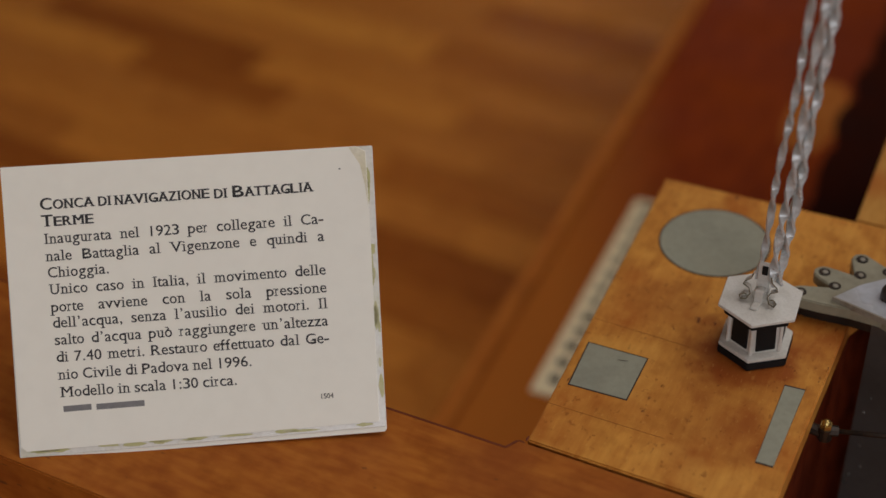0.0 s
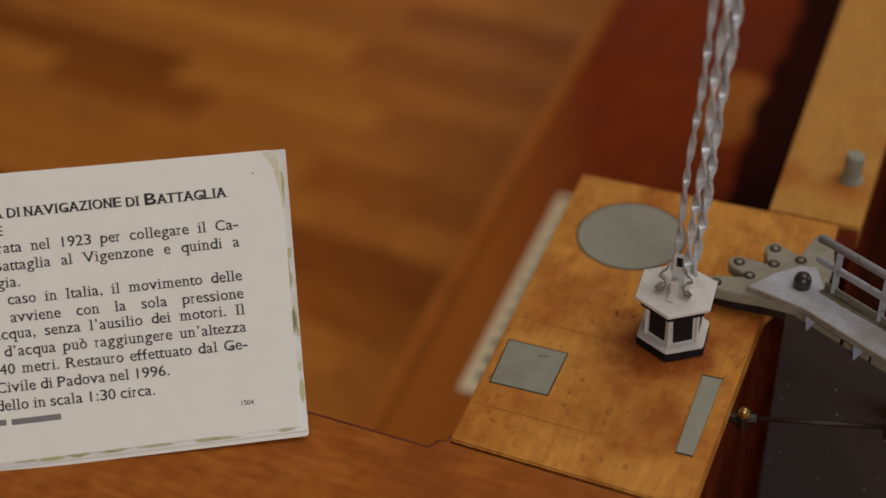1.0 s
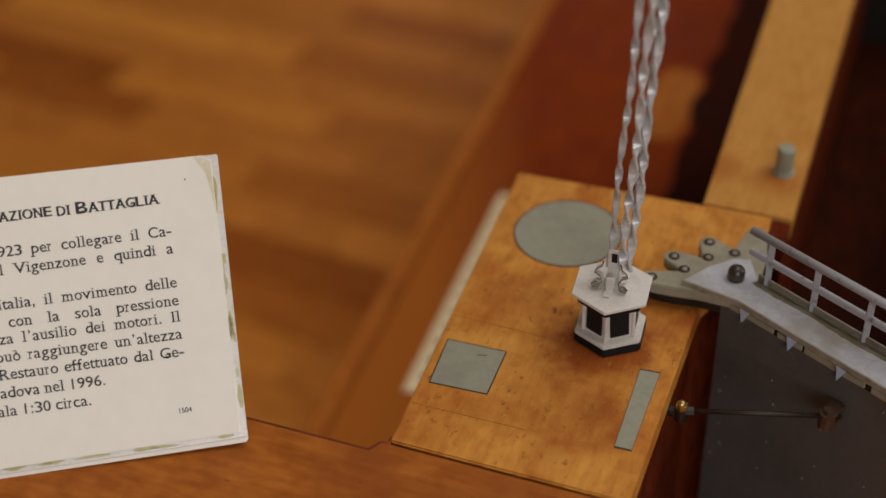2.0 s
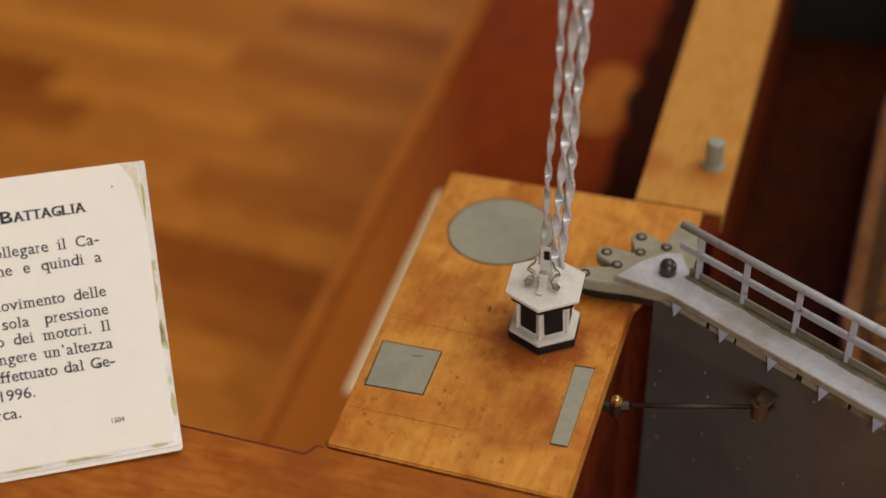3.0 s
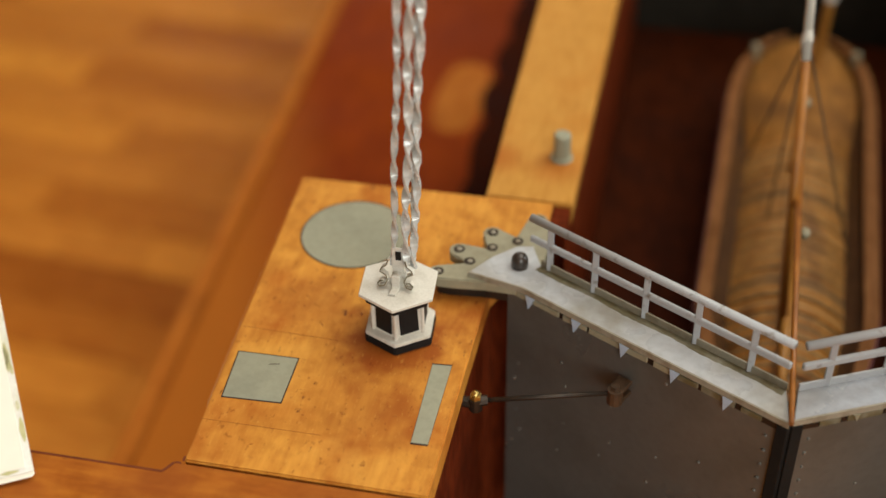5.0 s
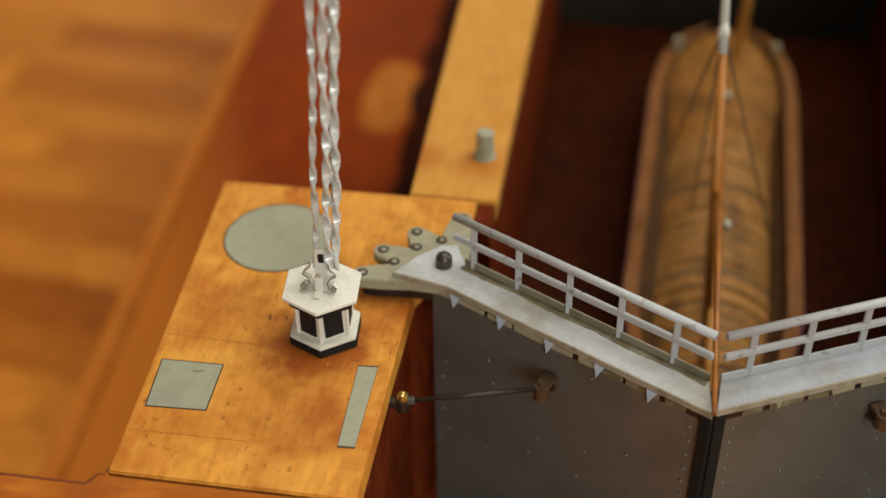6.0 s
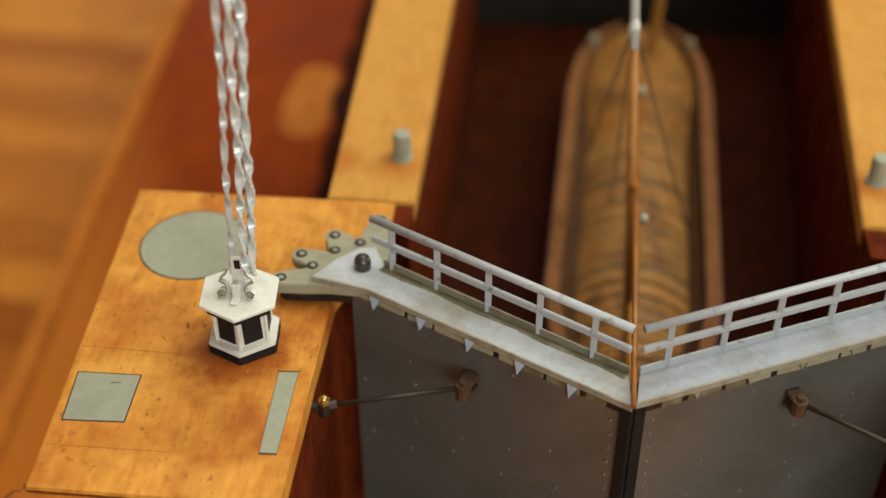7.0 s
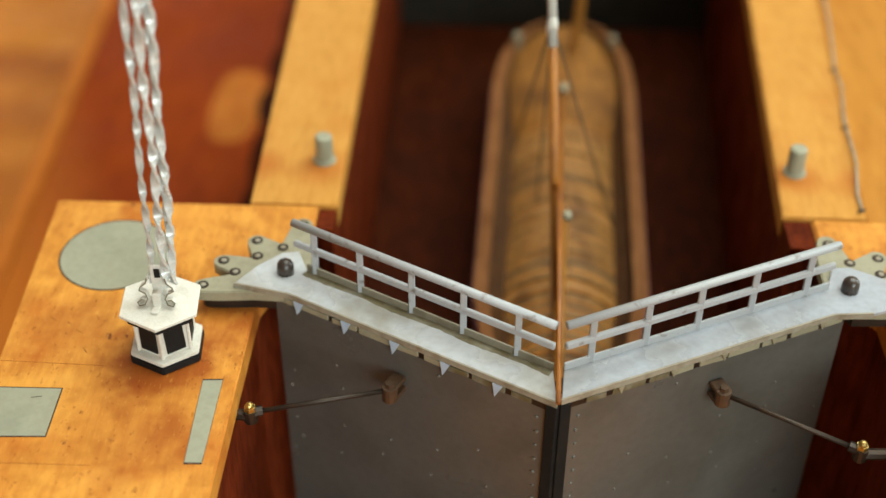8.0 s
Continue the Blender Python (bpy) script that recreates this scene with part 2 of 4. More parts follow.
M_BOATDARK = wood("boat_plank_dark", (0.09, 0.036, 0.009), (0.19, 0.082, 0.022), "x", 0.5, (0.04, 0.014, 0.005), 0.8, 1.3)
M_HULL = wood("hull_wood", (0.044, 0.017, 0.005), (0.085, 0.036, 0.010), "y", 0.5, (0.03, 0.01, 0.004), 0.5, 1.0, 0.0, 0.2)
M_RIM = wood("gunwale_wood", (0.15, 0.062, 0.022), (0.23, 0.102, 0.038), "y", 0.6, (0.09, 0.034, 0.010), 0.6, 1.0, 0.0, 0.08)
M_MAST = wood("mast_wood", (0.27, 0.096, 0.016), (0.40, 0.165, 0.029), "z", 0.35)
M_SPAR = wood("spar_wood", (0.36, 0.16, 0.030), (0.46, 0.22, 0.046), "y", 0.35)
M_BROWNSPAR = wood("bowsprit_wood", (0.23, 0.074, 0.012), (0.36, 0.135, 0.022), "y", 0.4, (0.09, 0.025, 0.006), 0.7)
M_PINK = paint("strake_paint", (0.16, 0.030, 0.05), (0.10, 0.025, 0.03), 0.5)
M_ROPE = paint("rope", (0.06, 0.05, 0.035), (0.03, 0.025, 0.02), 0.8)
M_GREENBLACK = paint("end_gate_paint", (0.024, 0.020, 0.014), (0.014, 0.011, 0.008), 0.7, 0.6, 60, 0.0, 0.15)
M_PLASTER = paint("plaster", (0.50, 0.46, 0.39), (0.44, 0.40, 0.33), 0.9, 0.5, 3)
M_CEIL = paint("ceiling_paint", (0.78, 0.77, 0.74), (0.72, 0.71, 0.68), 0.9, 0.5, 3)

# ---- building helpers: all sizes in mm from the lock head's slot corner ----
BASE = {}


def root(name, at, label, category, group="", kind=""):
    ob = new(name)
    ob.empty_display_size = 0.02
    p = Vector((at[0] / 1000, at[1] / 1000, H + at[2] / 1000))
    ob.location, BASE[ob] = p, p
    return tagged(ob, label, category, group, kind)


def mesh_of(name, bm, mat, origin):
    bmesh.ops.recalc_face_normals(bm, faces=bm.faces)
    for v in bm.verts:
        v.co = v.co / 1000 + Vector((0, 0, H)) - origin
    me = bpy.data.meshes.new(name)
    bm.to_mesh(me)
    bm.free()
    me.materials.append(mat)
    return me


def part(name, bm, mat, parent, label="", smooth=False):
    o = BASE[parent]
    me = mesh_of(name, bm, mat, o)
    if smooth:
        me.shade_smooth()
    ob = new(name, me)
    ob.parent = parent
    BASE[ob] = o
    return tagged(ob, label)


def thing(name, bm, mat, label, category, group="", kind="", smooth=False):
    lo = Vector([min(v.co[i] for v in bm.verts) for i in range(3)])
    hi = Vector([max(v.co[i] for v in bm.verts) for i in range(3)])
    o = Vector(((lo.x + hi.x) / 2000, (lo.y + hi.y) / 2000, H + lo.z / 1000))
    me = mesh_of(name, bm, mat, o)
    if smooth:
        me.shade_smooth()
    ob = new(name, me)
    ob.location, BASE[ob] = o, o
    return tagged(ob, label, category, group, kind)


def soften(bm, r, seg=2):
    if r > 0:
        bmesh.ops.bevel(bm, geom=list(bm.edges), offset=r, segments=seg, affect="EDGES", clamp_overlap=True)
    return bm


def prism(pts, z0, z1, r=0.0, seg=2):
    bm = bmesh.new()
    lower = [bm.verts.new((x, y, z0)) for x, y in pts]
    upper = [bm.verts.new((x, y, z1)) for x, y in pts]
    bm.faces.new(lower[::-1]), bm.faces.new(upper)
    for i in range(len(pts)):
        j = (i + 1) % len(pts)
        bm.faces.new((lower[i], lower[j], upper[j], upper[i]))
    bmesh.ops.recalc_face_normals(bm, faces=bm.faces)
    return soften(bm, r, seg)


def box(x0, x1, y0, y1, z0, z1, r=0.0, seg=2):
    return prism([(x0, y0), (x1, y0), (x1, y1), (x0, y1)], z0, z1, r, seg)


def ring(cx, cy, r, n, start=0.0):
    return [(cx + r * math.cos(start + 2 * math.pi * i / n), cy + r * math.sin(start + 2 * math.pi * i / n)) for i in range(n)]


def join(*bms):
    out = bmesh.new()
    for b in bms:
        me = bpy.data.meshes.new("tmp")
        b.to_mesh(me)
        b.free()
        out.from_mesh(me)
        bpy.data.meshes.remove(me)
    return out


def tube(p, q, r0, r1=None, n=12, cap=True):
    p, q = Vector(p), Vector(q)
    m = Matrix.Translation((p + q) / 2) @ (q - p).to_track_quat("Z", "Y").to_matrix().to_4x4()
    bm = bmesh.new()
    bmesh.ops.create_cone(bm, cap_ends=cap, segments=n, radius1=r0, radius2=r0 if r1 is None else r1, depth=(q - p).length, matrix=m)
    return bm


def bar(p, q, wide, high, r=0.3):
    """A straight bar of rectangular section from p to q; wide is level, high is upward."""
    p, q = Vector(p), Vector(q)
    m = Matrix.Translation((p + q) / 2) @ (q - p).to_track_quat("Y", "Z").to_matrix().to_4x4()
    bm = bmesh.new()
    bmesh.ops.create_cube(bm, size=1, matrix=m @ Matrix.Diagonal((wide, (q - p).length, high, 1)))
    return soften(bm, r, 1)


def ball(c, r, sx=1, sy=1, sz=1, n=12):
    bm = bmesh.new()
    bmesh.ops.create_uvsphere(bm, u_segments=n, v_segments=n // 2 + 2, radius=r, matrix=Matrix.Translation(c) @ Matrix.Diagonal((sx, sy, sz, 1)))
    return bm


def lathe(cx, cy, profile, n=24):
    """A turned body from (radius, height) pairs; a radius of 0 closes it."""
    bm, rings = bmesh.new(), []
    for r, z in profile:
        if r == 0:
            rings.append([bm.verts.new((cx, cy, z))])
        else:
            rings.append([bm.verts.new((cx + r * math.cos(2 * math.pi * i / n), cy + r * math.sin(2 * math.pi * i / n), z)) for i in range(n)])
    for u, v in zip(rings, rings[1:]):
        for i in range(n):
            j = (i + 1) % n
            a, b, c, d = u[i % len(u)], u[j % len(u)], v[j % len(v)], v[i % len(v)]
            bm.faces.new([p for k, p in enumerate((a, b, c, d)) if p not in (a, b, c, d)[:k]])
    return bm


def ribbon(points, across, wide, thick):
    """A flat strip along points; across gives its width direction at each."""
    bm, rows = bmesh.new(), []
    for i, (p, a) in enumerate(zip(points, across)):
        t = (points[min(i + 1, len(points) - 1)] - points[max(i - 1, 0)]).normalized()
        a = (a - t * a.dot(t)).normalized()
        n = t.cross(a)
        rows.append([bm.verts.new(p + a * (s * wide / 2) + n * (k * thick / 2)) for s, k in ((-1, -1), (1, -1), (1, 1), (-1, 1))])
    for u, v in zip(rows, rows[1:]):
        for i in range(4):
            bm.faces.new((u[i], u[(i + 1) % 4], v[(i + 1) % 4], v[i]))
    bm.faces.new(rows[0]), bm.faces.new(rows[-1][::-1])
    return bm


# ---- the room ----
FZ = -750.0


# Unseen room assumed round the model; its openings hold the area lamps.
def room():
    x0, x1, y0, y1, z1 = -3600, 3000, -2500, 4500, 2400

    def wall(name, runs, label):
        w = root(name, (runs[0][0], runs[0][2], FZ), label, "wall", kind="structure")
        for r in runs:
            part("wall_panel", box(*r), M_PLASTER, w)
        return w
    wall("wall_west", [(x0 - 200, x0, y0, y1, FZ, z1)], "plain beige plaster wall of the museum room")
    wall("wall_east", [(x1, x1 + 200, y0, 450, FZ, z1), (x1, x1 + 200, 2050, y1, FZ, z1), (x1, x1 + 200, 450, 2050, FZ, 50),
                       (x1, x1 + 200, 450, 2050, 1750, z1)], "beige plaster wall with a window opening")
    wall("wall_north", [(x0, -2450, y1, y1 + 200, FZ, z1), (-750, x1, y1, y1 + 200, FZ, z1), (-2450, -750, y1, y1 + 200, FZ, 100),
                        (-2450, -750, y1, y1 + 200, 1900, z1)], "beige plaster wall with a window opening")
    wall("wall_south", [(x0, 500, y0 - 200, y0, FZ, z1), (2100, x1, y0 - 200, y0, FZ, z1), (500, 2100, y0 - 200, y0, FZ, 150),
                        (500, 2100, y0 - 200, y0, 1850, z1)], "beige plaster wall with a window opening")
    thing("ceiling", join(box(x0 - 200, -120, y0 - 200, y1 + 200, z1, z1 + 150), box(2520, x1 + 200, y0 - 200, y1 + 200, z1, z1 + 150),
                          box(-120, 2520, y0 - 200, -420, z1, z1 + 150), box(-120, 2520, 2020, y1 + 200, z1, z1 + 150)), M_CEIL, "plain white painted ceiling with a skylight opening", "ceiling", kind="structure")


room()


def parquet():
    rng = random.Random(5)
    floor = thing("floor", box(-3600, 3000, -2500, 4500, FZ - 60, FZ - 9), M_JOINT, "oiled parquet floor of warm mixed brown strips", "floor", kind="structure")
    turn = Matrix.Rotation(radians(-5), 4, "Z")
    wide, gap = 84.0, 0.8
    sizes = {}
    for long in (260, 340, 420, 520, 640):
        bm = box(-long / 2 + gap, long / 2 - gap, -wide / 2 + gap, wide / 2 - gap, -12, 0, 1.0, 1)
        for v in bm.verts:
            v.co /= 1000
        me = bpy.data.meshes.new("plank")
        bm.to_mesh(me)
        bm.free()
        me.materials.append(M_FLOOR)
        sizes[long] = me
    rest = bmesh.new()
    for row in range(-44, 56):
        x = -4300 + rng.uniform(0, 400)
        while x < 3700:
            long = rng.choice(tuple(sizes))
            c = turn @ Vector((x + long / 2, row * wide, 0))
            x += long
            if not (-3580 - long / 2 < c.x < 2980 + long / 2 and -2540 < c.y < 4540):
                continue
            lift = rng.uniform(-0.4, 0.4)
            if -1750 < c.x < -150 and 150 < c.y < 2050:
                ob = new("plank", sizes[long])
                ob.parent = floor
                ob.matrix_basis = Matrix.Translation(Vector((c.x / 1000, c.y / 1000, (FZ + lift) / 1000 + H)) - BASE[floor]) @ turn
            else:
                m = Matrix.Translation((c.x, c.y, FZ + lift)) @ turn
                l, w = long / 2 - gap, wide / 2 - gap
                a, b = max(-l, -3610 - c.x), min(l, 3010 - c.x)
                vs = [rest.verts.new(m @ Vector((min(max(p[0], a), b), p[1], p[2]))) for p in ((-l, -w, 0), (l, -w, 0), (l, w, 0), (-l, w, 0), (-l, -w, -11), (l, -w, -11), (l, w, -11), (-l, w, -11))]
                rest.faces.new(vs[:4])
                for i in range(4):
                    j = (i + 1) % 4
                    rest.faces.new((vs[i], vs[4 + i], vs[4 + j], vs[j]))
    tagged(part("outer_planks", rest, M_FLOOR_OUT, floor), kind="stuff")


# ---- the lock model's carcase ----
BZ = -280.0          # top of the base board


def carcase():
    table = root("display_table", (60, 900, FZ), "reddish varnished display table with a pale moulded edge", "table")
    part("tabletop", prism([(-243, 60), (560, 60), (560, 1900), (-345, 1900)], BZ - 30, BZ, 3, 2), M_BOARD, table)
    # Light caught by the rounded edge is put into the moulding's paler colour.
    part("edge_moulding", prism([(-259, 60), (-243.5, 60), (-345.5, 1900), (-361, 1900)], BZ - 34, BZ + 4, 3, 3), M_TRIM, table, "pale wooden edge moulding")
    for x, y in ((-180, 120), (500, 120), (-260, 1820), (500, 1820)):
        part("leg", prism([(x - 35, y - 35), (x + 35, y - 35), (x + 35, y + 35), (x - 35, y + 35)], FZ, BZ - 30, 4), M_WALL, table)
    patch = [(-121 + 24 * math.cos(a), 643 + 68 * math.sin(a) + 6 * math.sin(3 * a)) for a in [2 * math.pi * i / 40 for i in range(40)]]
    part("bare_patch", prism(patch, BZ - 3, BZ + 0.6), M_PALE, table, "oval patch paler than the tabletop")

    # Beam's shade on the table as a dark strip, outlined to fit the view.
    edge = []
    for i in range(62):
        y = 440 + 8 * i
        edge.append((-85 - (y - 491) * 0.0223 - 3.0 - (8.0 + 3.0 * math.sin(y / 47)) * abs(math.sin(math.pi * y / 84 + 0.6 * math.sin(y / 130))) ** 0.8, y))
    part("beam_shade", prism(edge + [(-30, 928), (-30, 440)], BZ - 2, BZ + 1.0), M_BEAMSHADE, table, "dark scalloped strip standing in for beam shade")

    # left lock head
    head = root("lock_head", (-30, 20, BZ), "orange wooden lock head block with grey-green inlays", "model block", "lock heads")
    top = [(-82, -68.6), (13.5, -68.6), (14.3, 52), (20, 66), (33, 78), (33, 119.5), (-92, 119)]
    part("body", prism([(-81, -67.6), (12.8, -67.6), (12.8, 66), (32, 79), (32, 118.5), (-91, 118)], BZ, -12.2), M_WALL, head, "dark red-brown varnished sides")
    part("top_slab", prism(top, -12, 0, 0.7, 2), M_TOP, head, "worn orange wooden top")
    disc = ring(-54.5, 79.0, 24.6, 64)
    square = [(-79.2, -33.3), (-55.0, -32.3), (-55.6, -6.8), (-81.2, -7.2)]
    slot = [(1.1, -43.3), (7.8, -43.1), (8.0, 1.0), (0.0, 0.5)]
    for name, pts in (("round_inlay", disc), ("square_inlay", square), ("slot_inlay", slot)):
        cx, cy = sum(p[0] for p in pts) / len(pts), sum(p[1] for p in pts) / len(pts)
        grown = []
        for x, y in pts:
            d = math.hypot(x - cx, y - cy)
            grown.append((x + (x - cx) / d * 0.75, y + (y - cy) / d * 0.75))
        part("groove", prism(grown, -2, 0.12), M_JOINT, head)
        part(name, prism(pts, -2, 0.3, 0.1, 1), M_INLAY, head, "grey-green painted inlay")
    part("corner_block", prism([(33.4, 104), (41.4, 104), (41.4, 119.2), (33.4, 119.2)], BZ, -1.6, 0.4, 1), M_WALL, head, "dark red-brown corner block")
    # scribed lines across the top
    for x0, y0, x1, y1 in ((-83.5, -46.5, -34, -46.2), (-85, 8.4, -42, 7.2), (33, 119, 33.3, 100)):
        part("scribed_line", bar((x0, y0, 0.03), (x1, y1, 0.03), 0.22, 0.1, 0), M_LINE, head)

    for x0, y0, x1, y1 in ((-72.5, 36.2, -64.8, 30), (-64, 33, -59.4, 29.3), (-59, 28, -52.9, 24.9), (-52.8, 37.7, -48.4, 31.6), (-50, 30, -46.5, 36), (-44.4, 40.3, -44.8, 32.4),
                           (-53.2, 17.3, -49, 12), (-66.3, -12.3, -62.0, -11.4), (-45, -37, -42.5, -37.6), (-33, -42.6, -30.5, -42.9), (-15, -58.1, -12, -58.4), (-60, -56, -57.5, -55)):
        z = 0.3 if -13 < y0 < -12 else 0.05
        x1, y1 = (x1, y1) if z > 0.1 else (x0 + (x1 - x0) * 0.5, y0 + (y1 - y0) * 0.5)
        part("scratch", bar((x0, y0, z), (x1, y1, z), 0.3 if z > 0.1 else 0.5, 0.12, 0), M_JOINT if z > 0.1 else M_LINE, head)
    part("glue_bead", join(ball((-84, -70, -0.4), 1.0, 1.6, 0.6, 0.5, 8), ball((-82.4, -67.4, -0.4), 0.8, 0.7, 1.9, 0.5, 8)), M_DEEPRED, head, "dark red bead of old glue")
    # right lock head, mirrored
    head2 = root("lock_head", (330, 20, BZ), "orange wooden lock head block beside the gate", "model block", "lock heads")
    top2 = [(375, -68.6), (375, 119), (265.5, 120.2), (265.5, 84), (272, 66), (284, 56), (285, -68.6)]
    part("top_slab", prism(top2, -12, 0, 1.1, 3), M_TOP, head2, "worn orange wooden top")
    part("body", prism([(374, -67.6), (374, 118), (266.5, 119), (266.5, 85), (273, 67), (285.5, 57), (286.5, -67.6)], BZ, -12.2), M_WALL, head2, "dark red-brown varnished sides")

    part("corner_block", prism([(252.8, 100), (265.0, 100), (265.0, 120.2), (252.8, 120.2)], BZ, -1.6, 0.4, 1), M_WALL, head2, "dark red-brown corner block")

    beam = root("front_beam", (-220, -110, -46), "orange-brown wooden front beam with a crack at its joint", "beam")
    part("beam_body", prism([(-470, -163), (13.2, -161), (13.2, -69.9), (-30, -70.1), (-85, -69.9), (-88, -75), (-470, -77)], -46, 0, 0.6, 2), M_FRONT, beam)
    part("edge_line", join(bar((-88.3, -75.4, 0), (-469, -77.4, 0), 1.0, 0.5, 0.1), bar((-88.4, -75.7, 0), (-85.4, -70.4, 0), 0.9, 0.5, 0.1)), M_DEEPRED, beam, "dark red line along the back edge")
    # Dark strip standing in for the shadow inside the open joint.
    part("joint_shade", bar((-82, -69.25, -6), (13, -69.25, -6), 0.9, 8, 0), M_JOINT, beam, "dark strip for the shade in the joint")
    part("beam_post", box(-460, -400, -150, -85, FZ, -46), M_WALL, beam)

    left = root("side_beam", (20, 300, BZ), "light orange wooden coping beam along the lock chamber", "beam", "chamber beams")
    part("coping", prism([(0, 120.2), (42, 119.6), (41, 560), (-10, 560)], -13, 0, 0.9, 2), M_BEAM, left)
    part("chamber_wall", prism([(1.5, 120.5), (40.8, 120.5), (39.8, 560), (-8, 560)], BZ, -13.2), M_WALL, left, "dark red-brown chamber wall")
    right = root("side_beam", (285, 300, BZ), "light orange wooden coping beam with a wire along it", "beam", "chamber beams")
    part("coping", prism([(252.4, 120.8), (292, 120.8), (327, 560), (284, 560)], -13, 0, 0.9, 2), M_BEAM, right)
    part("chamber_wall", prism([(253.6, 121), (290, 121), (325, 560), (285.2, 560)], BZ, -13.2), M_WALL, right, "dark red-brown chamber wall")
    # lower board beside the right beam
    thing("side_board", prism([(293.5, 121.4), (520, 121.4), (520, 560), (328.5, 560)], BZ, -6, 0.8), M_SIDE, "orange-brown wooden board beside the coping beam", "board")

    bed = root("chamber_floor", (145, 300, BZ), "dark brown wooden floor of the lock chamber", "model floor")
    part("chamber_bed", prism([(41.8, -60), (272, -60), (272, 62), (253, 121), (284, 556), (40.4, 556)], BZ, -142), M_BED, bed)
    end = root("end_gate", (150, 556, BZ), "blackish painted end gate of the chamber", "model gate")
    part("gate_sheet", box(20, 300, 561, 572, BZ, 20, 1), M_GREENBLACK, end)
    part("gate_rail", box(20, 300, 556.5, 560.8, -70, -60, 0.5), M_GREENBLACK, end)


carcase()

# wire along the right beam's outer edge, held by staples
wire = root("wire", (300, 240, 0), "grey wire stapled along the coping beam", "wire")
wp = [Vector(p) for p in ((290.6, 126, 1.0), (291.2, 140, 1.0), (295.6, 165, 2.6), (297.6, 198, 1.0), (298.6, 210, 1.2), (302.6, 236, 2.8), (303.2, 256, 1.0), (306.8, 285, 2.6), (310.5, 312, 1.6), (313.4, 341, 1.0), (322, 420, 1.4), (326, 500, 1.2))]
part("strand", ribbon(wp, [Vector((1, 0, 0))] * len(wp), 1.15, 1.15), M_RUST, wire)
for p in (wp[0], wp[3], wp[6], wp[9]):
    part("staple", join(tube(p + Vector((-2, 0, -1.2)), p + Vector((-1.4, 0, 1)), 0.5, n=6), tube(p + Vector((-1.6, 0, 1)), p + Vector((1.4, 0, 1)), 0.5, n=6)), M_DARK, wire)


# ---- gate leaves ----
def leaf(name, heel_out, heel_in, tip_out, tip_in, posts, label, arm, side):
    """heel/tip: outer and inner deck corners; side +1 for the leaf on the left."""
    g = root(name, (heel_out[0], heel_out[1], -142), label, "model lock gate", "gate leaves")
    ho, hi_, to, ti = (Vector((*p, 0)) for p in (heel_out, heel_in, tip_out, tip_in))
    d = (to - ho).normalized()
    nrm = Vector((-d.y, d.x, 0)) * side                # towards the chamber
    part("walkway", prism(arm + [tuple(to.xy), tuple(ti.xy)], 12.2, 14, 0.3, 1), M_DECK if side > 0 else M_DECK_LIT, g, "scuffed grey-white walkway")
    edge = [p for p in arm if (p[0] - heel_out[0]) * side <= 0.5 and p[1] <= heel_out[1] + 6.5]
    edge = sorted(edge, key=lambda p: p[0] * side)
    path = [Vector((*p, 12.9)) + Vector((*nrm.xy, 0)) * 0.1 for p in edge] + [Vector((*(to + nrm * 0.2).xy, 12.9))]
    part("outer_lip", ribbon(path, [Vector((0, 0, 1))] * len(path), 2.8, 0.8), M_RUST, g, "rusty lip")
    rg = random.Random(8)
    n_ = 60
    gp = [hi_ + (ti - hi_) * (k / n_) - nrm * (1.5 + rg.uniform(-0.2, 0.3) + 0.4 * math.sin(k * 0.33)) for k in range(n_ + 1)]
    if side > 0:
        part("grime_line", ribbon([Vector((p.x, p.y, 14.0)) for p in gp], [Vector((nrm.x, nrm.y, 0))] * (n_ + 1), 4.4, 0.16), M_GRIME, g, "brown grime along the toe board")
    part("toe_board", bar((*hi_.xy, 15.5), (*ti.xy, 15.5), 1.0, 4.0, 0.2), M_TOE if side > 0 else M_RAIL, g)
    # railing
    u = (ti - hi_)
    for x in posts:
        p = hi_ + u * ((x - hi_.x) / u.x)
        part("railing_post", bar((p.x, p.y, 14), (p.x, p.y, 36.6), 2.7, 1.6, 0.25), M_RAIL, g)
    ext = u.normalized() * (6 if side > 0 else 0.6)
    a, b = hi_ - ext, ti
    part("top_rail", tube((a.x, a.y, 37.4), (b.x, b.y, 37.2), 1.8, n=14), M_RAIL, g, "", True)
    part("middle_rail", bar((a.x, a.y, 26.6), (b.x, b.y, 26.4), 2.2, 3.2, 0.5), M_RAIL, g)
    # sheet under the outer edge
    p0, p1 = ho + nrm * 3.2 - d * 9, to + nrm * 3.2 - d * 5.0
    part("gate_panel", bar((p0.x, p0.y, -66.5), (p1.x, p1.y, -66.5), 2.0, 151, 0.2), M_PANEL, g, "dark grey riveted sheet metal")
    length = (p1 - p0).length
    sg, m_ = 2.0, random.Random(21)
    while sg < length - 4:
        run = min(m_.uniform(8, 15), length - 2 - sg)
        a_, b_ = p0 + d * sg - nrm * 1.5, p0 + d * (sg + run) - nrm * 1.5
        part("angle_bar", bar((a_.x, a_.y, 7.9 + m_.uniform(-0.3, 0.3)), (b_.x, b_.y, 7.9 + m_.uniform(-0.3, 0.3)), 1.0, m_.uniform(2.6, 3.6), 0.2), M_PLATE if m_.random() < 0.55 else M_GRIME, g, "beige angle bar piece")
        sg += run + m_.uniform(1.2, 3.4)
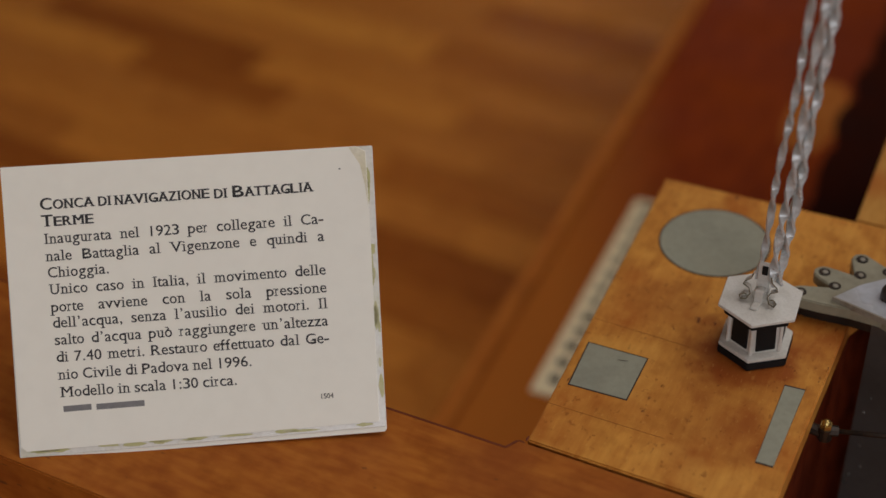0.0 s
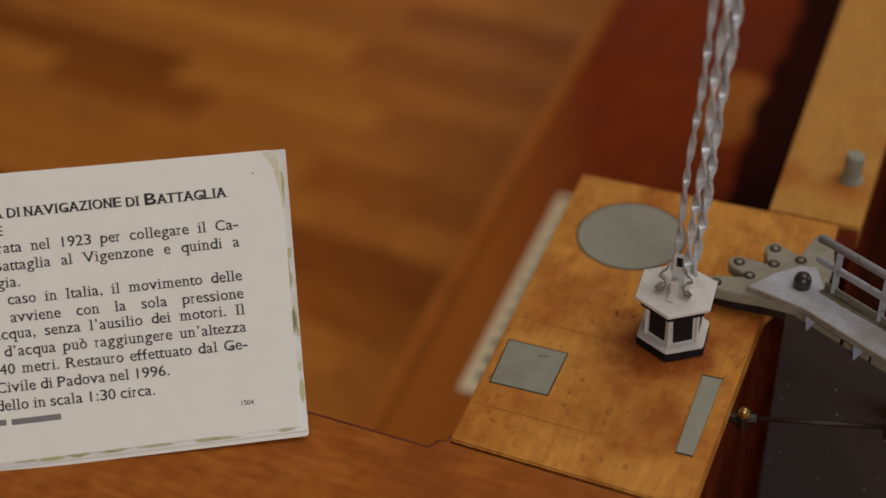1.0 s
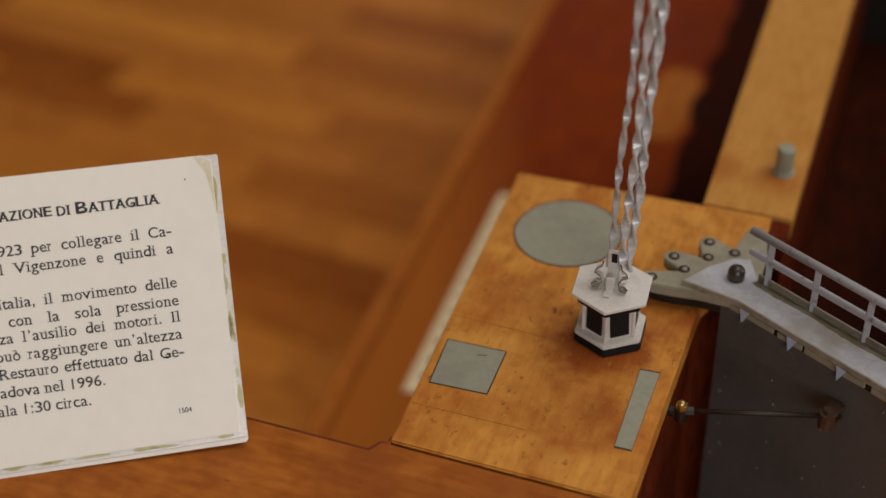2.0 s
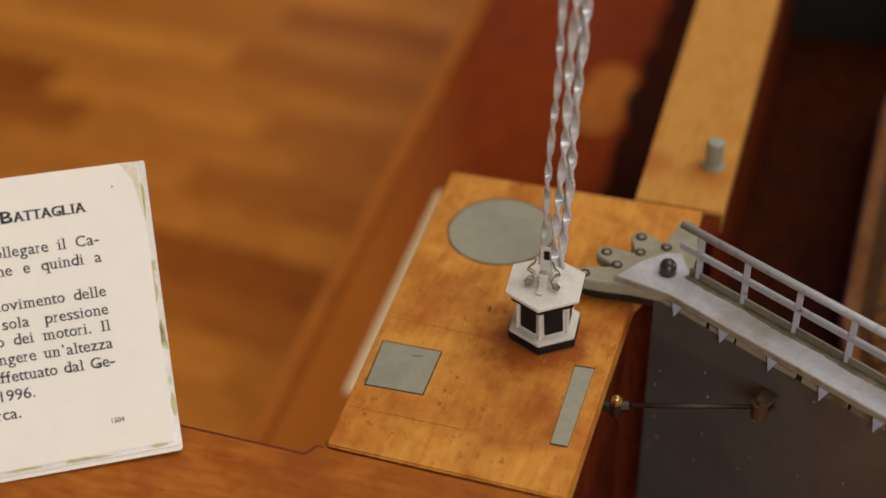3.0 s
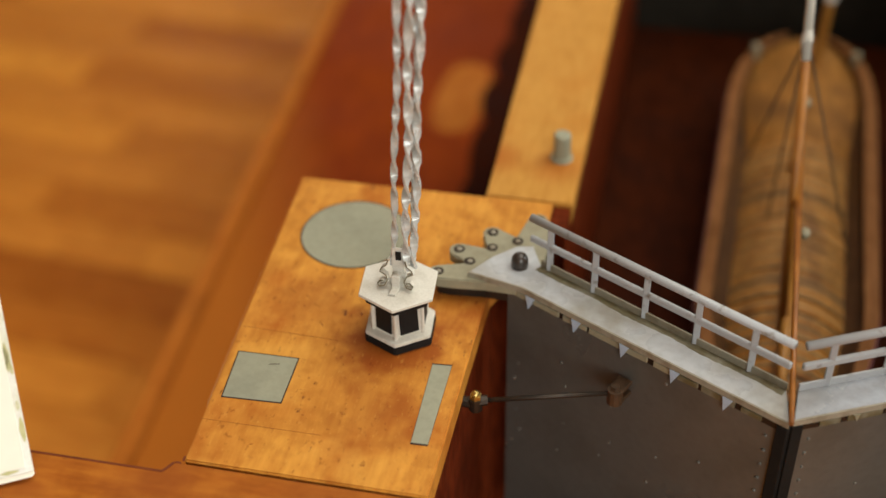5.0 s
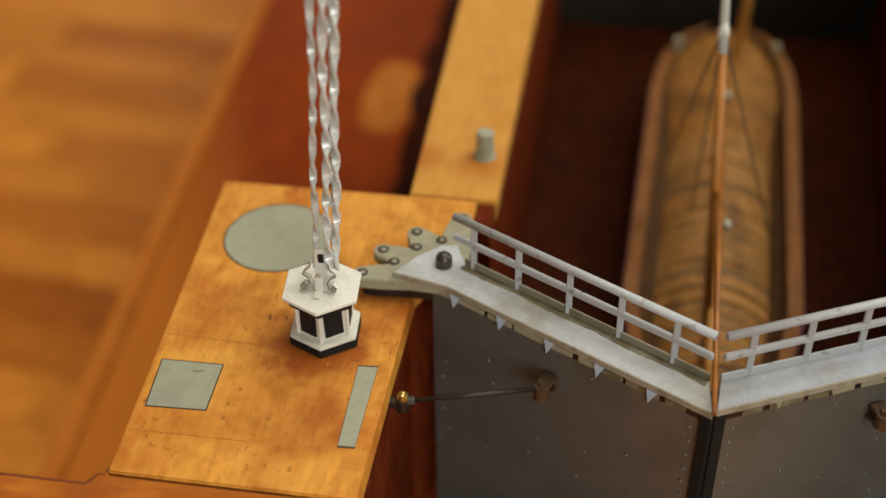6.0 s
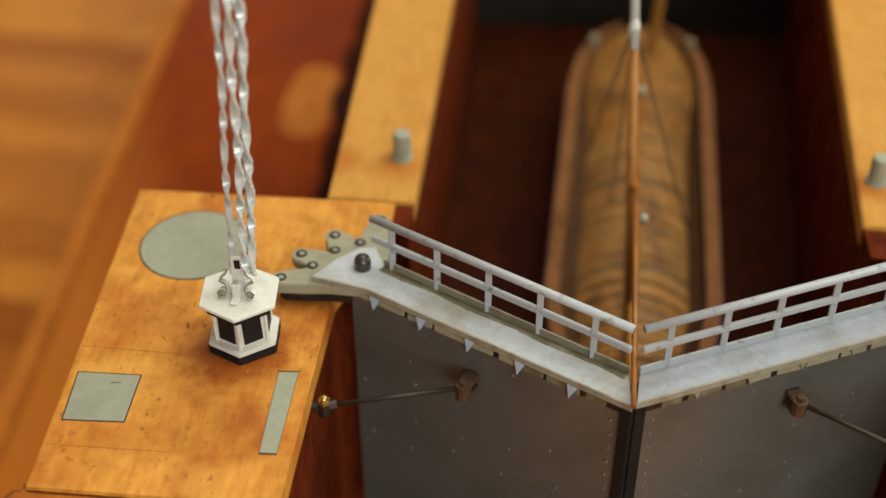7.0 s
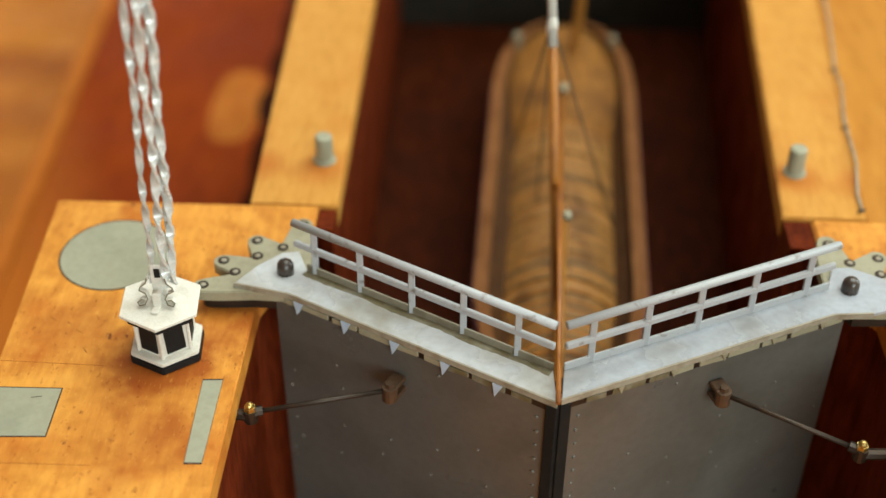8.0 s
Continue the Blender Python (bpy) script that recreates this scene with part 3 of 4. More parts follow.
    # Dark strip behind the angle bar, so that its gaps read dark.
    part("gap_strip", bar((*(p0 - nrm * 1.05).xy, 8.3), (*(p1 - nrm * 1.05).xy, 8.3), 0.3, 4.6, 0), M_DARK, g, "dark strip behind the angle bar pieces")
    part("back_frame", bar((*(p0 + nrm * 6).xy, 6), (*(p1 + nrm * 6).xy, 6), 9, 10, 0.4), M_DARK, g)
    q = to + nrm * 2.0 - d * 2.6
    part("mitre_post", prism([tuple((q + d * i + nrm * j).xy) for i, j in ((-2.6, -1.2), (2.2, -1.2), (2.2, 5), (-2.6, 5))], -142, 9.5, 0.3, 1), M_TAR, g, "black mitre post")
    for i in range(5):
        c = ho + d * (4.5 + 23.8 * i) + nrm * 1.2
        fl = bmesh.new()
        o = c - nrm * 1.7
        f_ = 1.0 if side > 0 else 0.6
        e1, e2, e3 = o - d * 1.9 * f_ + Vector((0, 0, 11.4)), o + d * 2.6 * f_ + Vector((0, 0, 11.4)), o - d * 1.2 * f_ + nrm * 0.8 + Vector((0, 0, 11.4 - 8.0 * f_))
        fv = [fl.verts.new(v) for v in (e1, e2, e3)] + [fl.verts.new(v + nrm * 2.4) for v in (e1, e2, e3)]
        fl.faces.new(fv[:3]), fl.faces.new(fv[:2:-1])
        for i2 in range(3):
            j2 = (i2 + 1) % 3
            fl.faces.new((fv[i2], fv[3 + i2], fv[3 + j2], fv[j2]))
        # Left brackets are bluish: window light put into their colour; right ones plain.
        part("bracket", fl, M_BRACKET_LIT if side > 0 else M_PLATE, g, "small grey-white bracket")
    rng = random.Random(3)
    rv = []
    for s in (6, 30, 54, 78, 102, length - 4):
        near = s > length - 5
        for k in range(14 if near else 9):
            if not near and rng.random() < 0.58:
                continue
            c = p0 + d * (s + rng.uniform(-3, 3) * (0.1 if near else 1)) - nrm * 1.0
            rv.append(ball((c.x, c.y, (0 - 8 * k if near else 2 - 11 * k + rng.uniform(-2.5, 2.5))), rng.uniform(0.8, 1.05) if near else rng.uniform(0.55, 0.85), n=6))
    tagged(part("rivets", join(*rv), M_RIVET, g), kind="stuff")
    return g


ARM_L = [(140.2 - 103.7, 55.0), (31, 68), (24.1, 66.7), (14.4, 57.3), (6.2, 45.2), (17, 42.5), (30.4, 39.2)]
leaf("gate_leaf", (30.4, 39.2), (36.6, 55.2), (141.4, -19.6), (140.4, -1.2), (40.5, 60.8, 83.0, 104.4, 126.2),
     "grey-white walkway gate leaf with riveted dark panel", ARM_L, 1)
ARM_R = [(257.8, 53.6), (262.5, 67.5), (270, 68), (285, 60), (291, 45), (274, 38.2), (257, 36.4)]
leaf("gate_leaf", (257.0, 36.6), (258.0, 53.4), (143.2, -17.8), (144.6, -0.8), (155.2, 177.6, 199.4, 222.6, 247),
     "grey-white gate leaf with riveted grey panel", ARM_R, -1)


def hinge(name, bolts, outline, knob, label):
    h = root(name, (knob[0], knob[1], 0), label, "hinge bracket", "hinge brackets")
    cx, cy = sum(p[0] for p in outline) / len(outline), sum(p[1] for p in outline) / len(outline)
    part("lobed_plate", prism(outline, 6.6, 12.0, 0.5, 2), M_PLATE, h)
    # Assumed support; its dark colour stands in for shade under the plate.
    part("packing", prism([(cx + (x - cx) * 0.86, cy + (y - cy) * 0.86) for x, y in outline], 0, 6.6), M_DARK, h, "assumed support, dark for the shade under the plate")
    for x, y in bolts:
        b = part("bolt", tube((x, y, 11.8), (x, y, 12.25), 2.6, 2.5, 18), M_DARK, h, "dark bolt with a worn centre")
        part("bolt_centre", tube((x + 0.2, y, 12.2), (x + 0.2, y, 12.6), 1.3, 1.0, 10), M_RUST, b)
    k = lathe(*knob, [(0, 13.2), (3.5, 13.2), (3.7, 14.0), (3.7, 17.2), (3.45, 18.6), (2.8, 19.7), (1.8, 20.5), (0.8, 20.85), (0, 20.9)])
    part("pivot_knob", k, M_KNOB, h, "glossy black pivot knob", True)


def lobes(bolts, hub, inner, r=4.5):
    """Outline with a rounded lobe round each outer bolt and a notch between neighbours."""
    pts = []
    for n, (x, y) in enumerate(bolts):
        a = math.degrees(math.atan2(y - hub[1], x - hub[0]))
        for s in (-85, -50, -15, 15, 50, 85):
            pts.append((x + r * math.cos(radians(a + s)), y + r * math.sin(radians(a + s))))
        if n + 1 < len(bolts):
            mx, my = (x + bolts[n + 1][0]) / 2, (y + bolts[n + 1][1]) / 2
            pts.append((mx + (hub[0] - mx) * 0.26, my + (hub[1] - my) * 0.26))
    return pts + inner


OUT_L = lobes([(30, 90), (11.3, 76.9), (-1.2, 62.4), (-7.2, 45.8)], (27.4, 53.4), [(2, 41.5), (14, 42.5), (28, 42), (37, 56), (37, 76)])
hinge("hinge_bracket", [(-7.2, 45.8), (-1.2, 62.4), (5.0, 55.0), (11.3, 76.9), (13.0, 66.2), (23.3, 72.6), (30, 90)], OUT_L, (27.4, 53.4),
      "beige lobed hinge bracket with dark bolts and knob")
OUT_R = lobes([(303, 46), (297, 63), (284.5, 78), (264.6, 88)], (266.8, 52.6), [(257.5, 76), (257.5, 56), (266, 42), (282, 42.5), (293, 41.5)])
hinge("hinge_bracket", [(264.6, 86), (271.5, 73.3), (284.5, 77.0), (283.3, 66.1), (296, 63), (301, 47)], OUT_R, (266.8, 52.6),
      "beige lobed hinge bracket beside the bright walkway")


def tie_rod(name, ball_at, fix_at, sheet, wall_x, label):
    r = root(name, ball_at, label, "tie rod", "tie rods")
    b, f = Vector(ball_at), Vector(fix_at)
    part("rod", tube(b, f, 1.05, n=10), M_DARK, r, smooth=True)
    e = (f - b).normalized()
    part("clamp", join(tube(b - e * 1, b + e * 5, 2.6, 2.2, 8), tube(b + Vector((0, 0, -4.5)), b + Vector((0, 0, 1.5)), 2.9, 2.9, 12)), M_DARK, r)
    part("brass_nut", join(tube(b + Vector((0, 0, 1.5)), b + Vector((0, 0, 3.5)), 2.6, 2.4, 6), ball(b + Vector((0, 0, 3.6)), 1.9)), M_BRASS, r, "brass acorn nut")
    part("wall_lug", tube((wall_x, b.y + 1, b.z - 2), (b.x, b.y, b.z - 2), 2.4, n=8), M_DARK, r)
    part("eye_bracket", join(tube(f + Vector((0, 0, -5)), f + Vector((0, 0, 2)), 3.4, 3.2, 12), bar(f + Vector((0, 0, 1.5)), Vector((sheet[0], sheet[1], f.z + 1.5)), 6.5, 2.0, 0.4),
         bar(f + Vector((0, 0, -4)), Vector((sheet[0], sheet[1], f.z - 4)), 6.5, 2.0, 0.4)), M_EYE, r, "rusty eye bracket on the gate panel")
    part("bolt_head", tube(f + Vector((0, 0, 1.5)), f + Vector((0, 0, 4.0)), 2.0, 1.8, 6), M_EYE, r)


tie_rod("tie_rod", (19.3, -5.8, -11), (75.0, 7.6, -9), (78.5, 14.6), 12.5, "dark iron tie rod with brass acorn nut")
tie_rod("tie_rod", (264.5, -10.8, -16), (211.2, 9.6, -7), (208.5, 15.4), 286.4, "dark iron tie rod by the bright gate panel")


def bollard(x, y):
    b = root("bollard", (x, y, 0), "small grey-green cylindrical mooring bollard", "bollard", "mooring bollards")
    part("shaft", lathe(x, y, [(0, 0), (4.3, 0), (4.3, 13.6), (4.1, 14.3), (3.5, 14.8), (0, 14.9)]), M_INLAY, b)
    part("foot_ring", tube((x, y, 0), (x, y, 1.6), 5.8, 5.4, 24), M_INLAY, b)


bollard(31.6, 157.5)
bollard(264.2, 158)


# ---- lantern on its block, with the leaning lattice of twisted strips ----
def lantern():
    cx, cy = -17.6, 18.4
    g = root("lantern", (cx, cy, 0), "white and black hexagonal lantern under a twisted-strip pole", "model lantern")
    a0 = radians(-85)
    hexa = lambda r: ring(cx, cy, r, 6, a0)  # noqa: E731
    part("black_base", prism(hexa(16.2), 0, 4.0, 0.5, 2), M_BLACK, g, "black hexagonal base")
    part("base_plate", prism(hexa(15.9), 4.0, 5.8, 0.4, 2), M_WHITE, g)
    part("body", prism(hexa(11.9), 5.7, 21.2, 0.3, 1), M_WHITE, g)
    pts = hexa(12.0)
    for i in range(6):
        p, q = Vector(pts[i]), Vector(pts[(i + 1) % 6])
        mid, along = (p + q) / 2, (q - p).normalized()
        out = Vector((along.y, -along.x))
        b = bar((*(mid - along * 4.2 + out * 0.1), 13.4 + 0.4 * (i % 2)), (*(mid + along * 4.0 + out * 0.1), 13.7), 1.0, 12.4, 0.3)
        part("window_pane", b, M_BLACK, g, "black window pane")
        part("corner_post", tube((*pts[i], 5.6), (*pts[i], 20.8), 0.85, 0.85, 8), M_WHITE, g)
    part("cornice", prism(hexa(14.9), 20.9, 25.0, 0.4, 1), M_BLACK, g, "black cornice")
    roof = prism(hexa(17.6), 25.2, 26.8, 0.25, 1)
    for v in roof.verts:
        v.co.z += 0.5 * math.sin(0.19 * v.co.x + 1) * math.cos(0.2 * v.co.y)
    part("roof_plate", roof, M_WHITE, g, "white hexagonal roof plate, slightly bent")
    # foot tab and curled clips
    part("foot_tab", join(bar((cx, cy - 4, 26.8), (cx, cy - 4, 33.5), 3.4, 1.2, 0.2), bar((cx, cy - 4, 27.4), (cx - 0.4, cy - 9, 27.4), 3.0, 1.0, 0.2)), M_WHITE, g)
    part("socket", join(bar((cx, cy + 1.2, 26.8), (cx, cy + 1.2, 44), 5.0, 1.0, 0.2), tube((cx, cy - 2, 29), (cx, cy + 3, 29), 3.2, 3.2, 12)), M_WHITE, g)
    part("socket_hole", bar((cx + 0.4, cy + 0.4, 38.5), (cx + 0.4, cy + 0.4, 42.5), 2.2, 0.8, 0), M_BLACK, g)
    for s in (-1, 1):
        pth = [Vector((cx + s * x, cy - y, z)) for x, y, z in ((3.6, 0, 39.0), (4.2, 0.3, 36.6), (6.4, 0.8, 35.0), (6.9, 1.2, 33.6), (4.4, 1.8, 32.6), (3.5, 2.6, 30.6), (4.6, 3.8, 28.6), (6.8, 4.2, 28.2), (7.4, 3.6, 29.4), (6.0, 3.2, 30.6), (4.6, 3.4, 30.4))]
        clip = part("curled_clip", ribbon(pth, [Vector((0, 1, -0.2))] * len(pth), 3.0, 0.5), M_WHITE, g, "curled metal clip")
        # Thin dark edge line, set off towards the camera.
        part("clip_edge", ribbon([v + Vector((0, -1.55, 0.35)) for v in pth], [Vector((0, 1, -0.2))] * len(pth), 0.2, 0.55), M_GRIME, clip, "dark edge line")
    # twisted strips, rising a little askew
    for k, (x0, y0, sx, sy, ph, wide) in enumerate(((-20.1, 20.8, 0.059, 0.0, 0.3, 3.0), (-14.3, 19.1, 0.051, -0.008, 1.5, 3.7), (-11.2, 20.5, 0.048, 0.03, 2.6, 3.4), (-12.8, 24.0, 0.050, 0.02, 0.9, 2.9))):
        pth, acr = [], []
        n = 240
        for i in range(n + 1):
            z = 215 * i / n
            w = math.sin(z * 0.09 + k * 2.1) * 0.35
            pth.append(Vector((x0 + sx * z + w, y0 + sy * z, 34 + z)))
            t = ph - z * math.pi / 14.8 + 0.5 * math.sin(z * 0.05 + k) + 0.25 * math.sin(z * 0.21 + 2 * k)
            acr.append(Vector((math.cos(t), math.sin(t), 0)))
        part("twisted_strip", ribbon(pth, acr, wide - 0.2, 1.15), M_TIN, g, "twisted tin strip")
    return g


lantern()


# ---- boat in the chamber ----
def boat():
    g = root("boat", (160, 300, -142), "brown wooden barge with mast and rope shrouds", "model boat")
    cxy = lambda y: 154.6 + (y - 150) * 0.040  # noqa: E731
    ys = [70 + 10 * i for i in range(42)]

    def half(y):
        s = (y - 70) / 410
        bow = min(1, (s / 0.25)) ** 0.6 if s < 0.25 else 1
        stern = 1 if s < 0.74 else math.sqrt(max(0.0, 1 - ((s - 0.74) / 0.27) ** 2.6))
        return 46.6 * (0.45 + 0.55 * bow) * max(stern, 0.12)
    hull, rows = bmesh.new(), []
    for y in ys:
        w, c = half(y), cxy(y)
        rows.append([hull.verts.new((c + w * fx, y, z)) for fx, z in ((-1, -98), (-1.03, -108), (-0.9, -128), (-0.7, -141.5), (0.7, -141.5), (0.9, -128), (1.03, -108), (1, -98), (0.93, -98), (0.86, -106), (-0.86, -106), (-0.93, -98))])
    for u, v in zip(rows, rows[1:]):
        for i in range(12):
            hull.faces.new((u[i], u[(i + 1) % 12], v[(i + 1) % 12], v[i]))
    hull.faces.new(rows[0]), hull.faces.new(rows[-1][::-1])
    part("hull", hull, M_HULL, g, "", True)
    for s in (-1, 1):
        rim, strake = bmesh.new(), bmesh.new()
        for b, a0, a1, z0, z1 in ((rim, 0.87, 1.04, -98.2, -94.5), (strake, 1.03, 1.065, -106, -100)):
            rr = []
            for y in ys:
                w, c = half(y), cxy(y)
                rr.append([b.verts.new((c + s * w * f, y, z)) for f, z in ((a0, z0), (a1, z0), (a1, z1), (a0, z1))])
            for u, v in zip(rr, rr[1:]):
                for i in range(4):
                    b.faces.new((u[i], u[(i + 1) % 4], v[(i + 1) % 4], v[i]))
            b.faces.new(rr[0]), b.faces.new(rr[-1][::-1])
        part("gunwale", rim, M_RIM, g, "tan gunwale")
        part("rubbing_strake", strake, M_PINK, g, "dull crimson rubbing strake")
    rng = random.Random(9)
    y, turn_ = 96.0, 0
    while y < 334:
        w, c = half(y) * 0.66, cxy(y)
        lift = rng.uniform(-0.8, 0.8)
        pth = [Vector((c + w * f, y + 1.5, -92 + lift - 14 * f * f)) for f in [-1 + 2 * i / 10 for i in range(11)]]
        stuff_ = M_BOATDARK if rng.random() < 0.03 else (M_BOATDECK, M_BOATGREY)[turn_ % 2]
        part("hatch_board", ribbon(pth, [Vector((0, 1, 0))] * 11, 3.6, 1.8), stuff_, g)
        y, turn_ = y + 4.1, turn_ + 1
    # smooth cambered deck behind the hatch
    camber, rows_ = bmesh.new(), []
    for k in range(29):
        y = 335 + 5 * k
        w, c = half(y) * min(0.86, 0.66 + 0.0024 * (y - 335)), cxy(y)
        up = [camber.verts.new((c + w * f, y, -92.5 - (13 - 0.05 * (y - 335)) * f * f - 0.02 * (y - 335))) for f in [-1 + i / 6 for i in range(13)]]
        rows_.append(up + [camber.verts.new((v.co.x, v.co.y, -106)) for v in reversed(up)])
    for a_, b_ in zip(rows_, rows_[1:]):
        for i in range(26):
            camber.faces.new((a_[i], a_[(i + 1) % 26], b_[(i + 1) % 26], b_[i]))
    camber.faces.new(rows_[0]), camber.faces.new(rows_[-1][::-1])
    part("after_deck", camber, M_AFTERDECK, g, "worn golden-brown after deck")
    part("hatch_coaming", prism([(cxy(92) - half(92) * 0.64, 92), (cxy(92) + half(92) * 0.64, 92), (cxy(334) + half(334) * 0.64, 334), (cxy(334) - half(334) * 0.64, 334)], -118, -107), M_HULL, g)
    foot, top = Vector((153, 150, -104)), Vector((142, 188, 64))
    tip = foot + (top - foot) * 1.45
    low = foot + (top - foot) * 0.93
    part("mast", tube(foot, low, 2.5, 2.2, 14), M_MAST, g, "reddish brown mast", True)
    part("mast_head", tube(low, tip, 2.4, 1.8, 12), M_WHITE, g, "white-painted mast head", True)
    part("mast_cap", ball(top + Vector((0, 0, -3)), 2.9, 1, 1, 2.6), M_WHITE, g)
    part("spar", tube((156, 300, -44), (141.4, -24.5, 19.5), 2.0, 1.05, 12), M_BROWNSPAR, g, "pale bowsprit spar reaching over the gate", True)
    part("block", ball((157.5, 294, -38), 2.8, 1, 1.4, 1), M_PLATE, g, "pale pulley block")
    part("block", ball((152.2, 134.5, -12.6), 2.5, 1, 1.4, 1), M_PLATE, g, "pale pulley block")
    part("spar_crutch", tube((157, 300, -100), (156, 300, -44), 1.6, 1.4, 8), M_MAST, g)
    for x, yy, z in ((143, 247, -88), (190, 225, -98), (129, 307, -93)):
        part("shroud", tube((x, yy, z), top, 0.6, 0.5, 6), M_ROPE, g, "dark rope shroud")
    part("boom", tube((158, 235, -86), (150.5, 84, -84), 3.0, 2.4, 12), M_SPAR, g, "pale yellow boom along the hatch", True)
    part("aft_spar", tube((173.4, 440, -98), (180, 440, 60), 3.6, 2.4, 10), M_SPAR, g, "pale upright spar")
    part("spar_ring", tube((175.6, 440, -46), (176.4, 440, -28), 4.2, 4.2, 10), M_WHITE, g)
    for s in (-1, 1):
        part("mooring_post", tube((cxy(450) + s * 34, 446, -98), (cxy(450) + s * 34, 446, -88), 3, 3, 10), M_PLATE, g)


boat()


# ---- printed strip on the table ----
def printed_strip():
    p, q = Vector((-212.8, 211, 0)), Vector((-224.3, 457, 0))
    d = (q - p).normalized()
    n = Vector((d.y, -d.x, 0))
    g = root("printed_strip", (p.x, p.y, BZ), "narrow white strip printed with black marks", "label strip")
    c = [(p).xy, (p + n * 24).xy, (q + n * 24).xy, (q).xy]
    part("strip", prism([tuple(v) for v in c], BZ, BZ + 2.2, 0.3, 1), M_OLDPAPER, g)
    rng = random.Random(11)
    s = 12.0
    while s < 232:
        w, h = rng.uniform(8, 10), rng.uniform(8, 10)
        o = p + d * s + n * rng.uniform(8.0, 9.0)
        pts = [tuple((o + d * i + n * j).xy) for i, j in ((0, 0), (0, h), (w, h), (w, 0))]
        part("printed_bar", prism(pts, BZ + 2.25, BZ + 2.45), M_INK, g)
        s += w + rng.uniform(8, 11)


printed_strip()


# ---- the text card ----
# advance widths of a book face, in thousandths of its size
WIDTHS = {}
for width_, letters in ((250, " .,"), (278, "ijlt:"), (333, "frI-’"), (389, "sJ"), (444, "acez"), (500, "bdghknopquvxyò0123456789"), (556, "FPS"), (611, "ELTZ"),
                        (667, "BCR"), (722, "wADGHKNOQUVXY"), (778, "m"), (889, "M")):
    for ch in letters:
        WIDTHS[ch] = width_ / 1000


@functools.lru_cache(maxsize=None)
def glyph(ch):
    """One letter of the built-in font at size 1: points, faces and the level ends of its stems."""
    curve = bpy.data.curves.new("letter", "FONT")
    curve.body, curve.size, curve.resolution_u = ch, 1.0, 3
    ob = new("letter", curve)
    bpy.context.view_layer.update()
    me = bpy.data.meshes.new_from_object(ob.evaluated_get(bpy.context.evaluated_depsgraph_get()))
    pts = [(v.co.x, v.co.y) for v in me.vertices]
    faces = [tuple(p.vertices) for p in me.polygons]
    used = collections.Counter(tuple(sorted(e)) for p in me.polygons for e in p.edge_keys)
    ends = []
    for (i, j), times in used.items():
        (ax, ay), (bx, by) = pts[i], pts[j]
        if times == 1 and abs(ay - by) < 0.004 and 0.04 < abs(ax - bx) < 0.15 and ch not in ".,:-’tJ0123456789":
            ends.append((min(ax, bx), max(ax, bx), ay))
    bpy.data.objects.remove(ob)
    bpy.data.meshes.remove(me)
    bpy.data.curves.remove(curve)
    return pts, faces, ends


def top_of(ch):
    return max(p[1] for p in glyph(ch)[0])


def word_width(word, size):
    return size * sum(WIDTHS[c] for c in word)


def set_word(out, word, u, v, size, high, wide=0.0):
    """Sets a word letter by letter on a line; out takes points, faces and serif bars in card units."""
    k = wide / word_width(word, size) if wide else 1.0
    xh, cap, asc = top_of("x"), top_of("H"), top_of("l")
    for ch in word:
        adv = WIDTHS[ch] * size * k
        pts, faces, ends = glyph(ch)
        x0, x1 = min(p[0] for p in pts), max(p[0] for p in pts)
        if ch in "ijlI1.,:’tf":
            sx = size * 0.92
            start = u + (adv - (x1 - x0) * sx) / 2
        else:
            side = adv * (0.035 if ch in "VAvywxzTO" else 0.07) + (0.05 * size if ch in "nmhurHNMU" else 0.0)
            sx = (adv - 2 * side) / (x1 - x0)
            start = u + side

        def rise(y):
            if ch.isupper() or ch.isdigit():
                return y * 0.662 / cap * high
            if y <= xh:
                return y * 0.46 / xh * high
            return (0.46 + (y - xh) * 0.225 / (asc - xh)) * high
        n = len(out[0])
        out[0].extend((start + (x - x0) * sx, v - rise(y)) for x, y in pts)
        out[1].extend([n + i for i in f] for f in faces)
        for a, b, y in ends:
            up = 1 if y < 0.5 * xh else -1
            over_l, over_r = (0.085, 0.085) if up > 0 or ch in "HIMNUVATK" else (0.10, 0.0)
            out[2].append((start + (a - x0) * sx - over_l * size, start + (b - x0) * sx + over_r * size, v - rise(y), -up * 0.045 * high))
        u += adv
    return out


